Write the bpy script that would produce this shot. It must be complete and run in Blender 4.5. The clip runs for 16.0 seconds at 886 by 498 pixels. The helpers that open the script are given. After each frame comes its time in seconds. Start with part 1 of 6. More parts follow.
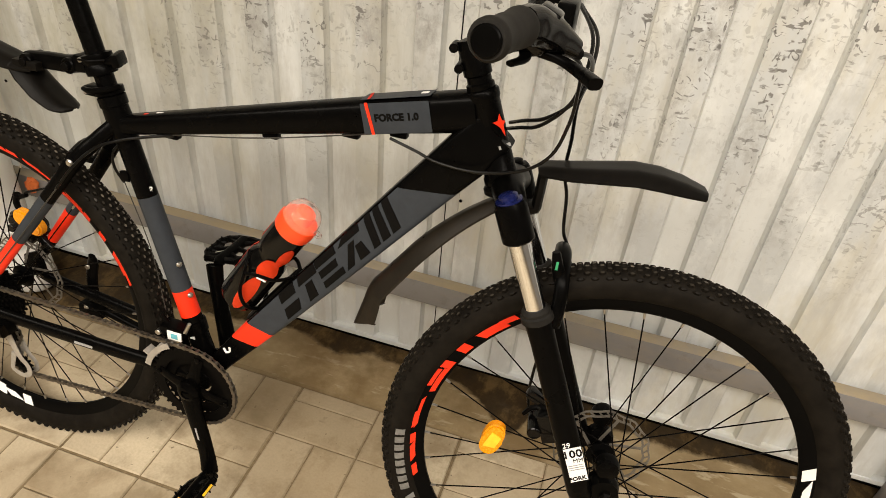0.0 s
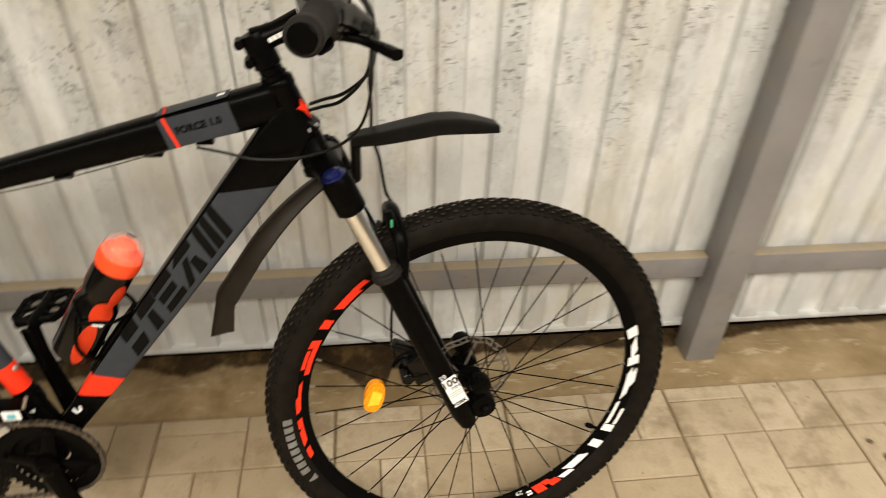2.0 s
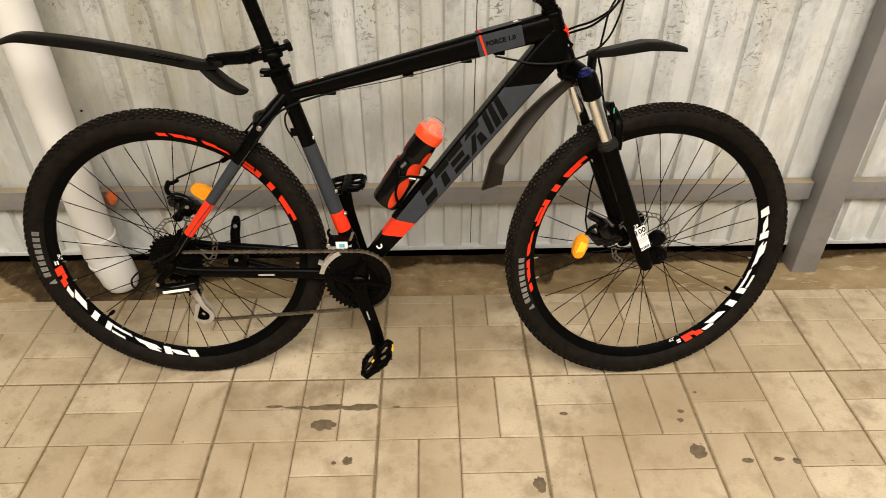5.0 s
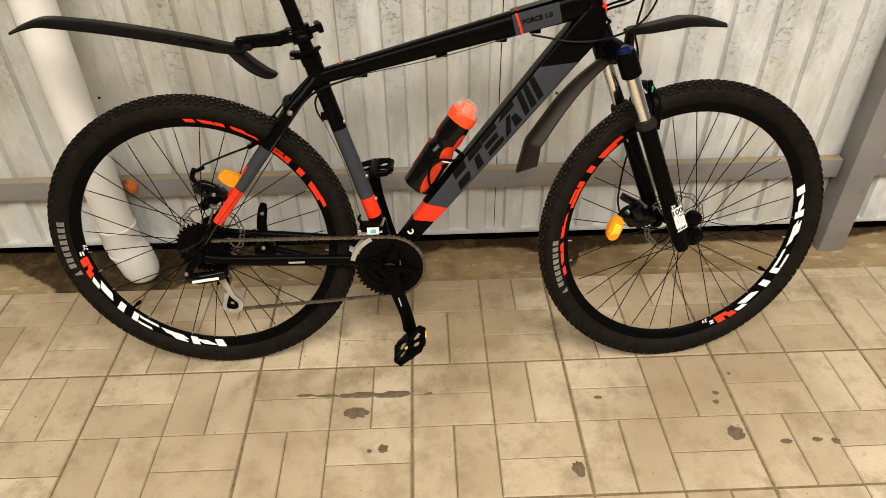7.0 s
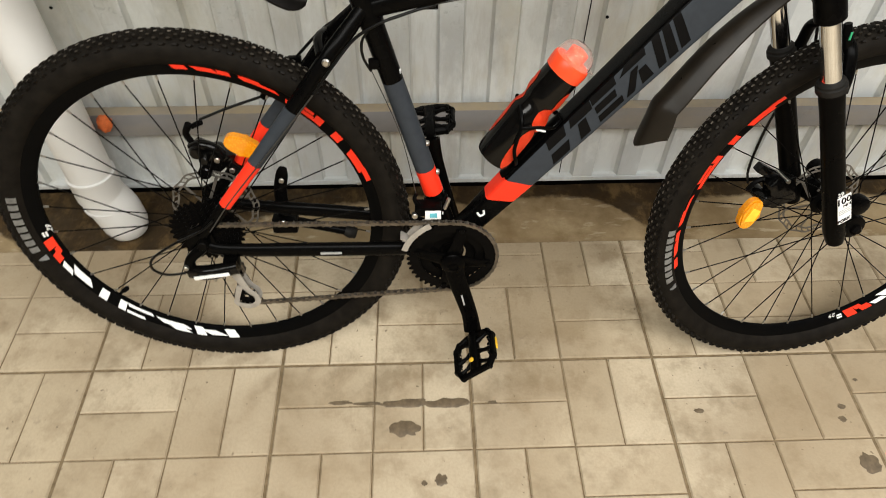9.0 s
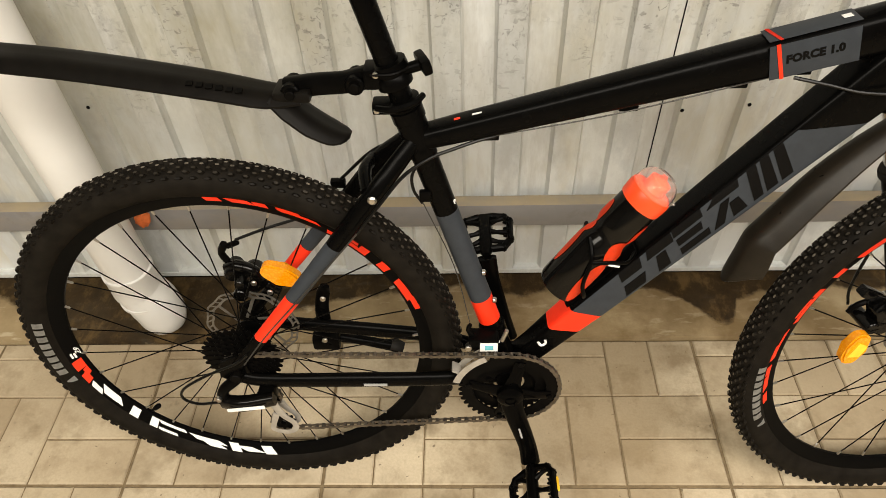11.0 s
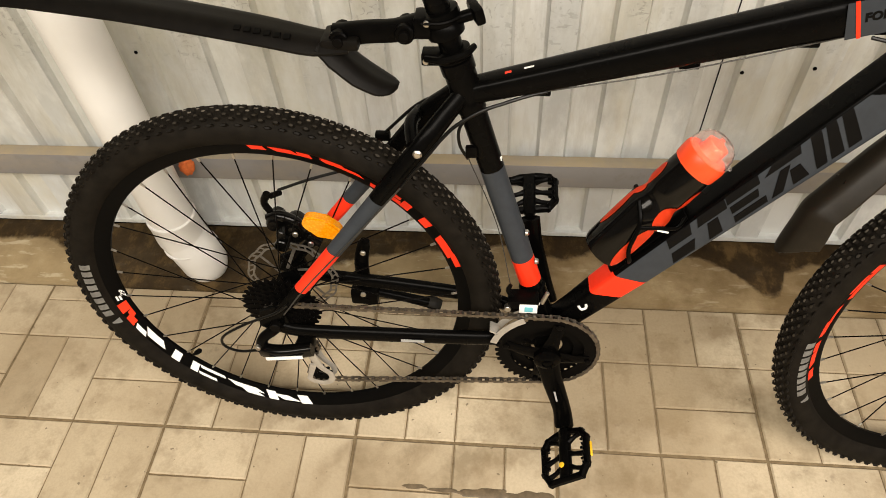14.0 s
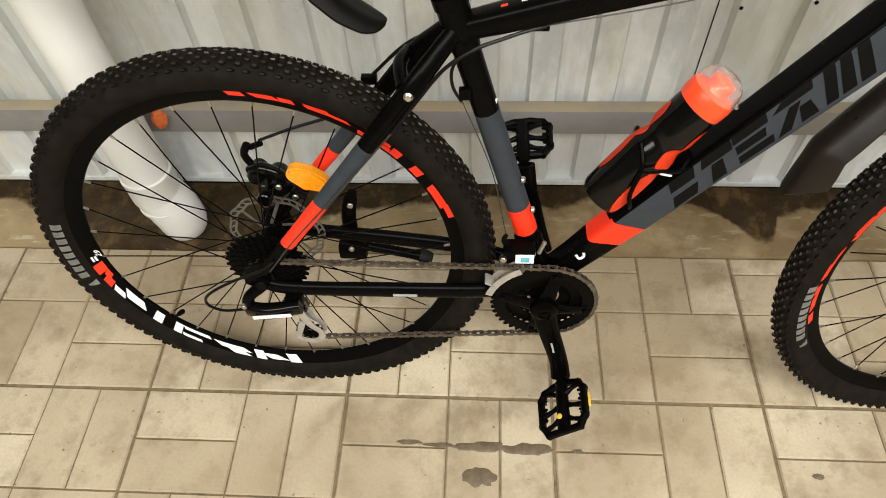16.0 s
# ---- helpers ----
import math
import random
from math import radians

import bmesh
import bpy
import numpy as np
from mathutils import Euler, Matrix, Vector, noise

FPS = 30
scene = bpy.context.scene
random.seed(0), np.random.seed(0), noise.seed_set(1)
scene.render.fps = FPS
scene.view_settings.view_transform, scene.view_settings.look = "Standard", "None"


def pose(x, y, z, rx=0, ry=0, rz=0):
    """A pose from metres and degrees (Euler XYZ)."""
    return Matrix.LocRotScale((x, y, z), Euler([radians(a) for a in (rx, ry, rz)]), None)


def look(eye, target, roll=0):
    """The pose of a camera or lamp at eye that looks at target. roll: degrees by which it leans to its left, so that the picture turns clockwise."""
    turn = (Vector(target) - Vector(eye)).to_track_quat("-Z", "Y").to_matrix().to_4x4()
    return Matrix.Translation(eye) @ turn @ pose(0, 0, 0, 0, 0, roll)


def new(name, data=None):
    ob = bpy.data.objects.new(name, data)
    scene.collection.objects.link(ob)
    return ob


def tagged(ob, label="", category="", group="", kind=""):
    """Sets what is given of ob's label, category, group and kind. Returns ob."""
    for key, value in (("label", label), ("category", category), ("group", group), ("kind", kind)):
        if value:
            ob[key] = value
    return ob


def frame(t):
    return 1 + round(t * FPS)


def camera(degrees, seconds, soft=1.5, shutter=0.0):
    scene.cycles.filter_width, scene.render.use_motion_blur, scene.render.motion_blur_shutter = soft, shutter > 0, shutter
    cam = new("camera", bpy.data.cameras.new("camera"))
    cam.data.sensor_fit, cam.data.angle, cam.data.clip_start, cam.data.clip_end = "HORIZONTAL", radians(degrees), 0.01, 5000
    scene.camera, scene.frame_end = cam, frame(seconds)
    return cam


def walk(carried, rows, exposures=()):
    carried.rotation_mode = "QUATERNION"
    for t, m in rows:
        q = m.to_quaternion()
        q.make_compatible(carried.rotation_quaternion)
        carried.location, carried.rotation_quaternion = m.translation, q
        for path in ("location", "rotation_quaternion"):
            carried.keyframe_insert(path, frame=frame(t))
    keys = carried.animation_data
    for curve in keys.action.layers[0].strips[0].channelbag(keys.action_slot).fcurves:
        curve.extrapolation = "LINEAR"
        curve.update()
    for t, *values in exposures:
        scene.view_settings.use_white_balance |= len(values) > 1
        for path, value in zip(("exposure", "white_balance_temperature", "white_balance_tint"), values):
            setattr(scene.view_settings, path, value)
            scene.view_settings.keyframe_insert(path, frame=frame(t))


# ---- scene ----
cam = camera(66.6, 16.0, soft=0.42, shutter=0.3)
PATH = [
    (0, (0.9677, -0.6368, 1.2608), (0.5649, 0.918, 0.0683), 5.51),
    (0.5, (0.9798, -0.6428, 1.2639), (0.5459, 0.9063, 0.0751), 3.93),
    (1, (0.9888, -0.6353, 1.2698), (0.5717, 0.9107, 0.0705), 3.12),
    (1.5, (0.9683, -0.6601, 1.2585), (0.551, 0.7473, -0.0992), 2.99),
    (1.7, (0.9673, -0.6794, 1.2467), (0.7225, 0.75, -0.1291), 3.23),
    (1.8, (0.9458, -0.6771, 1.2558), (0.8742, 0.8288, -0.0622), 3.49),
    (1.9, (0.9344, -0.6747, 1.2789), (1.0047, 0.8452, -0.02), 2.46),
    (2, (0.9159, -0.6924, 1.2939), (1.1074, 0.866, 0.0553), 1.82),
    (2.2, (0.8879, -0.7316, 1.313), (1.2165, 0.8185, 0.0915), -0.06),
    (2.5, (0.8299, -0.811, 1.3175), (1.2237, 0.7018, 0.07), 2.37),
    (3, (0.7748, -0.9894, 1.3216), (0.9986, 0.5898, 0.1158), 1.82),
    (3.5, (0.754, -1.1286, 1.3307), (0.8319, 0.4549, 0.1116), -1.14),
    (4, (0.6801, -1.1949, 1.3329), (0.761, 0.4266, 0.1652), -0.72),
    (4.5, (0.5714, -1.2416, 1.342), (0.662, 0.3698, 0.1614), -0.31),
    (5, (0.5365, -1.2558, 1.3435), (0.5725, 0.3581, 0.1628), -0.09),
    (5.2, (0.5463, -1.2527, 1.3422), (0.5507, 0.3603, 0.16), -1.03),
    (7.3, (0.4151, -1.2192, 1.3304), (0.4727, 0.348, 0.0893), -0.38),
    (7.5, (0.3879, -1.1991, 1.339), (0.4479, 0.3435, 0.0677), 1.09),
    (8, (0.3483, -1.0745, 1.3041), (0.2858, 0.4193, -0.0253), -1.16),
    (8.5, (0.341, -0.9008, 1.2724), (0.2529, 0.4585, -0.1919), -1.88),
    (9, (0.3051, -0.7728, 1.2563), (0.3661, 0.5409, -0.2508), 0.86),
    (9.5, (0.2848, -0.6248, 1.2696), (0.3636, 0.725, -0.2048), -0.94),
    (9.7, (0.2795, -0.5772, 1.2749), (0.2244, 0.7596, -0.2105), -1.46),
    (11.8, (0.3006, -0.5549, 1.2902), (0.2319, 0.8084, -0.1711), -3.07),
    (12, (0.301, -0.5588, 1.2869), (0.2247, 0.7867, -0.1904), -2.9),
    (12.5, (0.3031, -0.5626, 1.2847), (0.1959, 0.7653, -0.2072), -3.37),
    (13, (0.3087, -0.557, 1.2806), (0.197, 0.748, -0.2299), -4.1),
    (13.5, (0.2991, -0.5525, 1.2832), (0.1572, 0.7486, -0.2279), -4.13),
    (14, (0.2822, -0.5509, 1.2752), (0.1063, 0.7127, -0.2656), -4.18),
    (14.5, (0.2803, -0.5524, 1.2728), (0.0998, 0.7057, -0.2712), -4.69),
    (15, (0.2788, -0.5489, 1.2709), (0.1044, 0.6923, -0.2868), -5.01),
    (15.5, (0.2763, -0.5486, 1.2644), (0.1077, 0.665, -0.3159), -4.55),
    (16, (0.2602, -0.5306, 1.2381), (0.1462, 0.6307, -0.3861), -3.68),
]
EXPOSURES = [(0, 0.10, 6600, 10), (1.5, 0.10, 6600, 10), (2.5, 0.03, 6500, 10), (5, 0.06, 6500, 10), (7.5, 0.05, 6500, 10), (8.5, 0.08, 6500, 10), (9, 0.10, 5850, 7), (9.5, 0.12, 6250, 5), (12, 0.24, 6500, 10), (14, 0.26, 6500, 10), (15, 0.25, 6200, 8), (16, 0.25, 5850, 6)]
walk(cam, [(t, look(eye, target, roll)) for t, eye, target, roll in PATH], EXPOSURES)

# ---- world and lamps ----
world = bpy.data.worlds.new("world")
scene.world = world
world.use_nodes = True
world.node_tree.nodes["Background"].inputs["Color"].default_value = (1.0, 0.9, 0.78, 1)
world.node_tree.nodes["Background"].inputs["Strength"].default_value = 0.02


def ceiling_lamp(x, y, z, watts, sx, sy, colour):
    data = bpy.data.lights.new("ceiling_lamp", "AREA")
    data.shape, data.size, data.size_y, data.energy, data.color = "RECTANGLE", sx, sy, watts, colour
    ob = new("ceiling_lamp", data)
    ob.matrix_world = pose(x, y, z)
    return ob


ceiling_lamp(2.1, -1.90, 2.72, 148, 3.4, 1.3, (1.0, 0.910, 0.81))
ceiling_lamp(-0.6, -2.05, 2.72, 128, 3.4, 1.3, (1.0, 0.915, 0.79))


# ---- materials ----
class Mat:
    """A node material that is put together step by step."""

    def __init__(self, name, colour=(0.5, 0.5, 0.5), rough=0.5, metal=0.0):
        self.m = bpy.data.materials.new(name)
        self.m.use_nodes = True
        self.t = self.m.node_tree
        self.b = self.t.nodes["Principled BSDF"]
        self.b.inputs["Base Color"].default_value = (*colour, 1)
        self.b.inputs["Roughness"].default_value = rough
        self.b.inputs["Metallic"].default_value = metal
        self.co = None

    def node(self, kind, **values):
        n = self.t.nodes.new(kind)
        for k, v in values.items():
            n.inputs[k].default_value = v
        return n

    def link(self, a, b):
        self.t.links.new(a, b)

    def place(self):
        if self.co is None:
            self.co = self.node("ShaderNodeTexCoord").outputs["Object"]
        return self.co

    def noise(self, scale, detail=4.0, rough=0.6, stretch=None):
        n = self.node("ShaderNodeTexNoise", Scale=scale, Detail=detail, Roughness=rough)
        src = self.place()
        if stretch:
            mp = self.node("ShaderNodeMapping")
            mp.inputs["Scale"].default_value = stretch
            self.link(src, mp.inputs["Vector"])
            src = mp.outputs["Vector"]
        self.link(src, n.inputs["Vector"])
        return n.outputs["Fac"]

    def ramp(self, fac, stops):
        r = self.node("ShaderNodeValToRGB")
        e = r.color_ramp.elements
        e.remove(e[1])
        e[0].position = stops[0][0]
        for k, (p, c) in enumerate(stops):
            (e.new(p) if k else e[0]).color = (*c, 1)
        self.link(fac, r.inputs["Fac"])
        return r.outputs["Color"]

    def mix(self, fac, a, b, how="MIX"):
        n = self.t.nodes.new("ShaderNodeMix")
        n.data_type, n.blend_type = "RGBA", how
        for sock, v in ((n.inputs["Factor"], fac), (n.inputs["A"], a), (n.inputs["B"], b)):
            if isinstance(v, (int, float)):
                sock.default_value = v
            elif isinstance(v, tuple):
                sock.default_value = (*v, 1)
            else:
                self.link(v, sock)
        return n.outputs["Result"]

    def math(self, op, a, b=0.0, clamp=False):
        n = self.t.nodes.new("ShaderNodeMath")
        n.operation, n.use_clamp = op, clamp
        for sock, v in zip(n.inputs, (a, b)):
            if isinstance(v, (int, float)):
                sock.default_value = v
            else:
                self.link(v, sock)
        return n.outputs[0]

    def colour(self, out):
        self.link(out, self.b.inputs["Base Color"])
        return self

    def rough(self, fac, lo, hi):
        r = self.node("ShaderNodeMapRange")
        r.inputs["To Min"].default_value, r.inputs["To Max"].default_value = lo, hi
        self.link(fac, r.inputs["Value"])
        self.link(r.outputs["Result"], self.b.inputs["Roughness"])
        return self

    def bump(self, fac, strength, distance):
        n = self.node("ShaderNodeBump", Strength=strength, Distance=distance)
        self.link(fac, n.inputs["Height"])
        self.link(n.outputs["Normal"], self.b.inputs["Normal"])
        return self


def plain(name, colour, rough, metal=0.0, grain=0.15, scale=60.0, bump=0.0, gloss=0.5):
    """Paint, plastic or metal with a little cloudiness in colour and gloss."""
    m = Mat(name, colour, rough, metal)
    m.b.inputs["Specular IOR Level"].default_value = gloss
    f = m.noise(scale, 5)
    dark = tuple(c * (1 - grain) for c in colour)
    light = tuple(min(1, c * (1 + grain)) for c in colour)
    m.colour(m.ramp(f, [(0.3, dark), (0.7, light)]))
    m.rough(m.noise(scale * 0.3, 3), max(0.03, rough - 0.08), min(1, rough + 0.1))
    if bump:
        m.bump(f, bump, 0.001)
    return m.m


FRAME_BLACK = plain("satin_black_paint", (0.0018, 0.0017, 0.0016), 0.25, grain=0.2, gloss=0.05)
FRAME_GREY = plain("slate_grey_paint", (0.034, 0.039, 0.046), 0.42, grain=0.1, gloss=0.12)
FRAME_RED = plain("neon_red_paint", (0.86, 0.032, 0.007), 0.4, grain=0.06, gloss=0.35)
DECAL_BLACK = plain("matt_black_decal", (0.0032, 0.0030, 0.0028), 0.6, gloss=0.08)
DECAL_WHITE = plain("white_decal", (0.85, 0.85, 0.83), 0.45, grain=0.05)
DECAL_GREY = plain("grey_tyre_print", (0.33, 0.33, 0.32), 0.7)
FAINT_GREY = plain("faint_tyre_print", (0.30, 0.29, 0.27), 0.7, grain=0.3, scale=90)
RUBBER = plain("tyre_rubber", (0.0095, 0.0080, 0.0062), 0.6, grain=0.4, scale=40, bump=0.25, gloss=0.04)
KNOB_RUBBER = plain("tread_rubber", (0.024, 0.020, 0.0150), 0.42, grain=0.5, scale=90, gloss=0.2)
# crest knobs: wear plus the light their tops catch, painted as paler rubber
WORN_GLINT_RUBBER = plain("worn_glint_rubber", (0.085, 0.073, 0.057), 0.45, grain=0.6, scale=120, gloss=0.35)
CREST_RUBBER = plain("worn_crest_glint_rubber", (0.115, 0.098, 0.076), 0.45, grain=0.7, scale=120, gloss=0.5)
SHOULDER_RUBBER = plain("shoulder_rubber", (0.0075, 0.0062, 0.0048), 0.5, grain=0.4, scale=90, gloss=0.08)
GRIP_RUBBER = plain("grip_rubber", (0.012, 0.011, 0.0095), 0.65, grain=0.3, bump=0.3, gloss=0.15)
PLASTIC = plain("black_plastic", (0.0018, 0.0017, 0.0016), 0.28, grain=0.3, bump=0.08, gloss=0.04)
MUD_PLASTIC = plain("mudguard_plastic", (0.0042, 0.0036, 0.0029), 0.40, grain=0.3, bump=0.15, gloss=0.10)
RIM_BLACK = plain("black_rim", (0.0018, 0.0018, 0.0018), 0.38, gloss=0.04)
STEEL_DARK = plain("dark_steel", (0.0030, 0.0027, 0.0024), 0.34, 0.02, gloss=0.03)
STEEL = plain("steel", (0.5, 0.48, 0.45), 0.3, 1.0, grain=0.2)
CHAIN_STEEL = plain("oiled_chain_steel", (0.17, 0.15, 0.125), 0.4, 0.9, grain=0.4)
CHROME = plain("chrome", (0.80, 0.82, 0.85), 0.07, 1.0, grain=0.03)
CRANK_BLACK = plain("polished_black_crank", (0.0016, 0.0015, 0.0014), 0.14, grain=0.2, gloss=0.035)
ALLOY = plain("silver_alloy", (0.40, 0.375, 0.335), 0.38, 0.35, grain=0.15)
CABLE = plain("cable_housing", (0.003, 0.003, 0.0028), 0.28, gloss=0.2)
CABLE_GREY = plain("grey_cable_housing", (0.045, 0.042, 0.037), 0.3, 0.2, gloss=0.3)
BOTTLE_BLACK = plain("glossy_black_plastic", (0.0026, 0.0024, 0.0022), 0.12, grain=0.2, gloss=0.22)
DISC_STEEL = plain("brushed_disc_steel", (0.165, 0.150, 0.128), 0.4, 0.5, grain=0.25)
ORANGE = plain("orange_plastic", (0.90, 0.070, 0.014), 0.36, grain=0.06)
BLUE = plain("blue_anodised_cap", (0.010, 0.016, 0.10), 0.22, 0.5)
GREEN = plain("green_sticker", (0.03, 0.28, 0.12), 0.5)
DARK_RED = plain("dark_red_reflector", (0.16, 0.006, 0.006), 0.2)
YELLOW = plain("yellow_reflector", (0.95, 0.55, 0.03), 0.25)
SKY_LABEL = plain("pale_blue_label", (0.12, 0.42, 0.5), 0.5)


def make_dusty_plastic():
    m = Mat("dusty_mudguard_plastic", (0.010, 0.0080, 0.0056), 0.36)
    m.b.inputs["Specular IOR Level"].default_value = 0.2
    dust = m.ramp(m.noise(28, 6, 0.72), [(0.38, (0.01, 0.01, 0.01)), (0.66, (0.10, 0.10, 0.10))])
    m.colour(m.mix(dust, (0.0095, 0.0076, 0.0053), (0.075, 0.057, 0.036)))
    m.rough(m.noise(40, 4), 0.28, 0.5)
    m.bump(m.noise(120, 3), 0.15, 0.001)
    return m.m


DUSTY_PLASTIC = make_dusty_plastic()


def make_reflector():
    m = Mat("amber_reflector", (0.95, 0.36, 0.01), 0.18)
    v = m.node("ShaderNodeTexVoronoi", Scale=260.0)
    m.link(m.place(), v.inputs["Vector"])
    m.colour(m.ramp(v.outputs["Distance"], [(0.0, (1.0, 0.50, 0.02)), (0.6, (0.95, 0.34, 0.0))]))
    m.bump(v.outputs["Distance"], 0.15, 0.001)
    m.b.inputs["Transmission Weight"].default_value = 0.25
    return m.m


AMBER = make_reflector()


def make_dome():
    m = Mat("clear_dome_plastic", (1.0, 0.90, 0.87), 0.08)
    m.b.inputs["Transmission Weight"].default_value = 0.96
    m.b.inputs["IOR"].default_value = 1.15
    return m.m


DOME = make_dome()


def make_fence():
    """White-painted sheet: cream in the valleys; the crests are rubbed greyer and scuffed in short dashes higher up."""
    m = Mat("scuffed_white_sheet", rough=0.45)
    sep = m.node("ShaderNodeSeparateXYZ")
    m.link(m.place(), sep.inputs["Vector"])

    def span(sock, lo, hi):
        r = m.node("ShaderNodeMapRange")
        r.inputs["From Min"].default_value, r.inputs["From Max"].default_value = lo, hi
        m.link(sock, r.inputs["Value"])
        return r.outputs["Result"]

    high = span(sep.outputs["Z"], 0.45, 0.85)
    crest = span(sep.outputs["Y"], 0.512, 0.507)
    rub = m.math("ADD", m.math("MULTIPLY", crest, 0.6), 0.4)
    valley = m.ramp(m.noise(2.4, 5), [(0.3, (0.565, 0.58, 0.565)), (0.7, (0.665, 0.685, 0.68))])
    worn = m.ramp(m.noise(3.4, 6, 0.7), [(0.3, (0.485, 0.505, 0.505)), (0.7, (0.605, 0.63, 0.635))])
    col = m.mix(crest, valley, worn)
    # rubbed, paler patches and yellowed film
    col = m.mix(m.ramp(m.noise(7.5, 6, 0.72, (1.0, 1.0, 0.55)), [(0.50, (0, 0, 0)), (0.64, (0.6, 0.6, 0.6))]), col, (0.77, 0.79, 0.775))
    col = m.mix(m.ramp(m.noise(4.6, 5, 0.7, (1.0, 1.0, 0.4)), [(0.50, (0, 0, 0)), (0.68, (0.65, 0.65, 0.65))]), col, (0.53, 0.495, 0.375))
    streak = m.noise(9, 6, 0.72, (1.0, 1.0, 0.18))
    col = m.mix(m.ramp(streak, [(0.50, (0, 0, 0)), (0.70, (0.7, 0.7, 0.7))]), col, (0.40, 0.385, 0.35))
    end = span(sep.outputs["X"], 1.1, -0.2)
    grime = m.math("MULTIPLY", m.ramp(m.noise(4.2, 6, 0.7, (1.0, 1.0, 0.35)), [(0.36, (0.15, 0.15, 0.15)), (0.62, (0.85, 0.85, 0.85))]), m.math("MULTIPLY", end, span(sep.outputs["Z"], 0.25, 0.7)))
    col = m.mix(grime, col, (0.30, 0.280, 0.195))
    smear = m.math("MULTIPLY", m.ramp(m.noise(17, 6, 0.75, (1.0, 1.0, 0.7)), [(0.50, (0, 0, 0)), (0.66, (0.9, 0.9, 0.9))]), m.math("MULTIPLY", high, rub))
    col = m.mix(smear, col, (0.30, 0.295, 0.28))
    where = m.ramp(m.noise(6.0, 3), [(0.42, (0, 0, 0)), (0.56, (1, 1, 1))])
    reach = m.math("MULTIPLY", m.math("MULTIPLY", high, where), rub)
    # short curved scratches: cuts of thin contour lines
    for scale, mask, lo, stretch in ((23, 55, 0.55, (1.0, 1.0, 1.0)), (31, 70, 0.56, (0.7, 1.0, 1.0)), (44, 60, 0.57, (1.0, 1.0, 0.6))):
        line = m.ramp(m.noise(scale, 1, 0.4, stretch), [(0.485, (0, 0, 0)), (0.497, (1, 1, 1)), (0.503, (1, 1, 1)), (0.515, (0, 0, 0))])
        cut = m.ramp(m.noise(mask, 2), [(lo, (0, 0, 0)), (lo + 0.05, (1, 1, 1))])
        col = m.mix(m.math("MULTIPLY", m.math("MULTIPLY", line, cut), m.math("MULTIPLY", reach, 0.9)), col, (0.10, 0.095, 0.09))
    for scale, stretch, lo in ((95, (1.0, 1.0, 0.5), 0.63), (110, (0.45, 1.0, 1.0), 0.63)):
        dash = m.ramp(m.noise(scale, 2, 0.5, stretch), [(lo, (0, 0, 0)), (lo + 0.04, (1, 1, 1))])
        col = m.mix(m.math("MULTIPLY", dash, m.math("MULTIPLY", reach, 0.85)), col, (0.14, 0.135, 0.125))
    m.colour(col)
    m.rough(streak, 0.38, 0.62)
    m.bump(m.noise(14, 3), 0.12, 0.004)
    return m.m


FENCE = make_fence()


def make_steel_paint():
    m = Mat("grey_primer_paint", rough=0.55)
    paint = m.ramp(m.noise(5, 6), [(0.3, (0.185, 0.18, 0.182)), (0.7, (0.245, 0.24, 0.24))])
    paint = m.mix(m.ramp(m.noise(6.5, 6, 0.7, (0.6, 1.0, 1.4)), [(0.48, (0, 0, 0)), (0.68, (0.5, 0.5, 0.5))]), paint, (0.30, 0.255, 0.185))
    paint = m.mix(m.ramp(m.noise(22, 5, 0.7), [(0.58, (0, 0, 0)), (0.70, (0.35, 0.35, 0.35))]), paint, (0.14, 0.115, 0.095))
    # dust lies on what faces up
    up = m.node("ShaderNodeSeparateXYZ")
    m.link(m.node("ShaderNodeNewGeometry").outputs["Normal"], up.inputs["Vector"])
    lies = m.math("MULTIPLY", m.math("MULTIPLY", m.math("SUBTRACT", up.outputs["Z"], 0.6), 3.0, True), m.ramp(m.noise(9, 5, 0.7), [(0.32, (0.35, 0.35, 0.35)), (0.6, (0.9, 0.9, 0.9))]))
    m.colour(m.mix(lies, paint, (0.36, 0.29, 0.18)))
    m.rough(m.noise(30, 4), 0.45, 0.7)
    m.bump(m.noise(70, 3), 0.15, 0.001)
    return m.m


PRIMER = make_steel_paint()


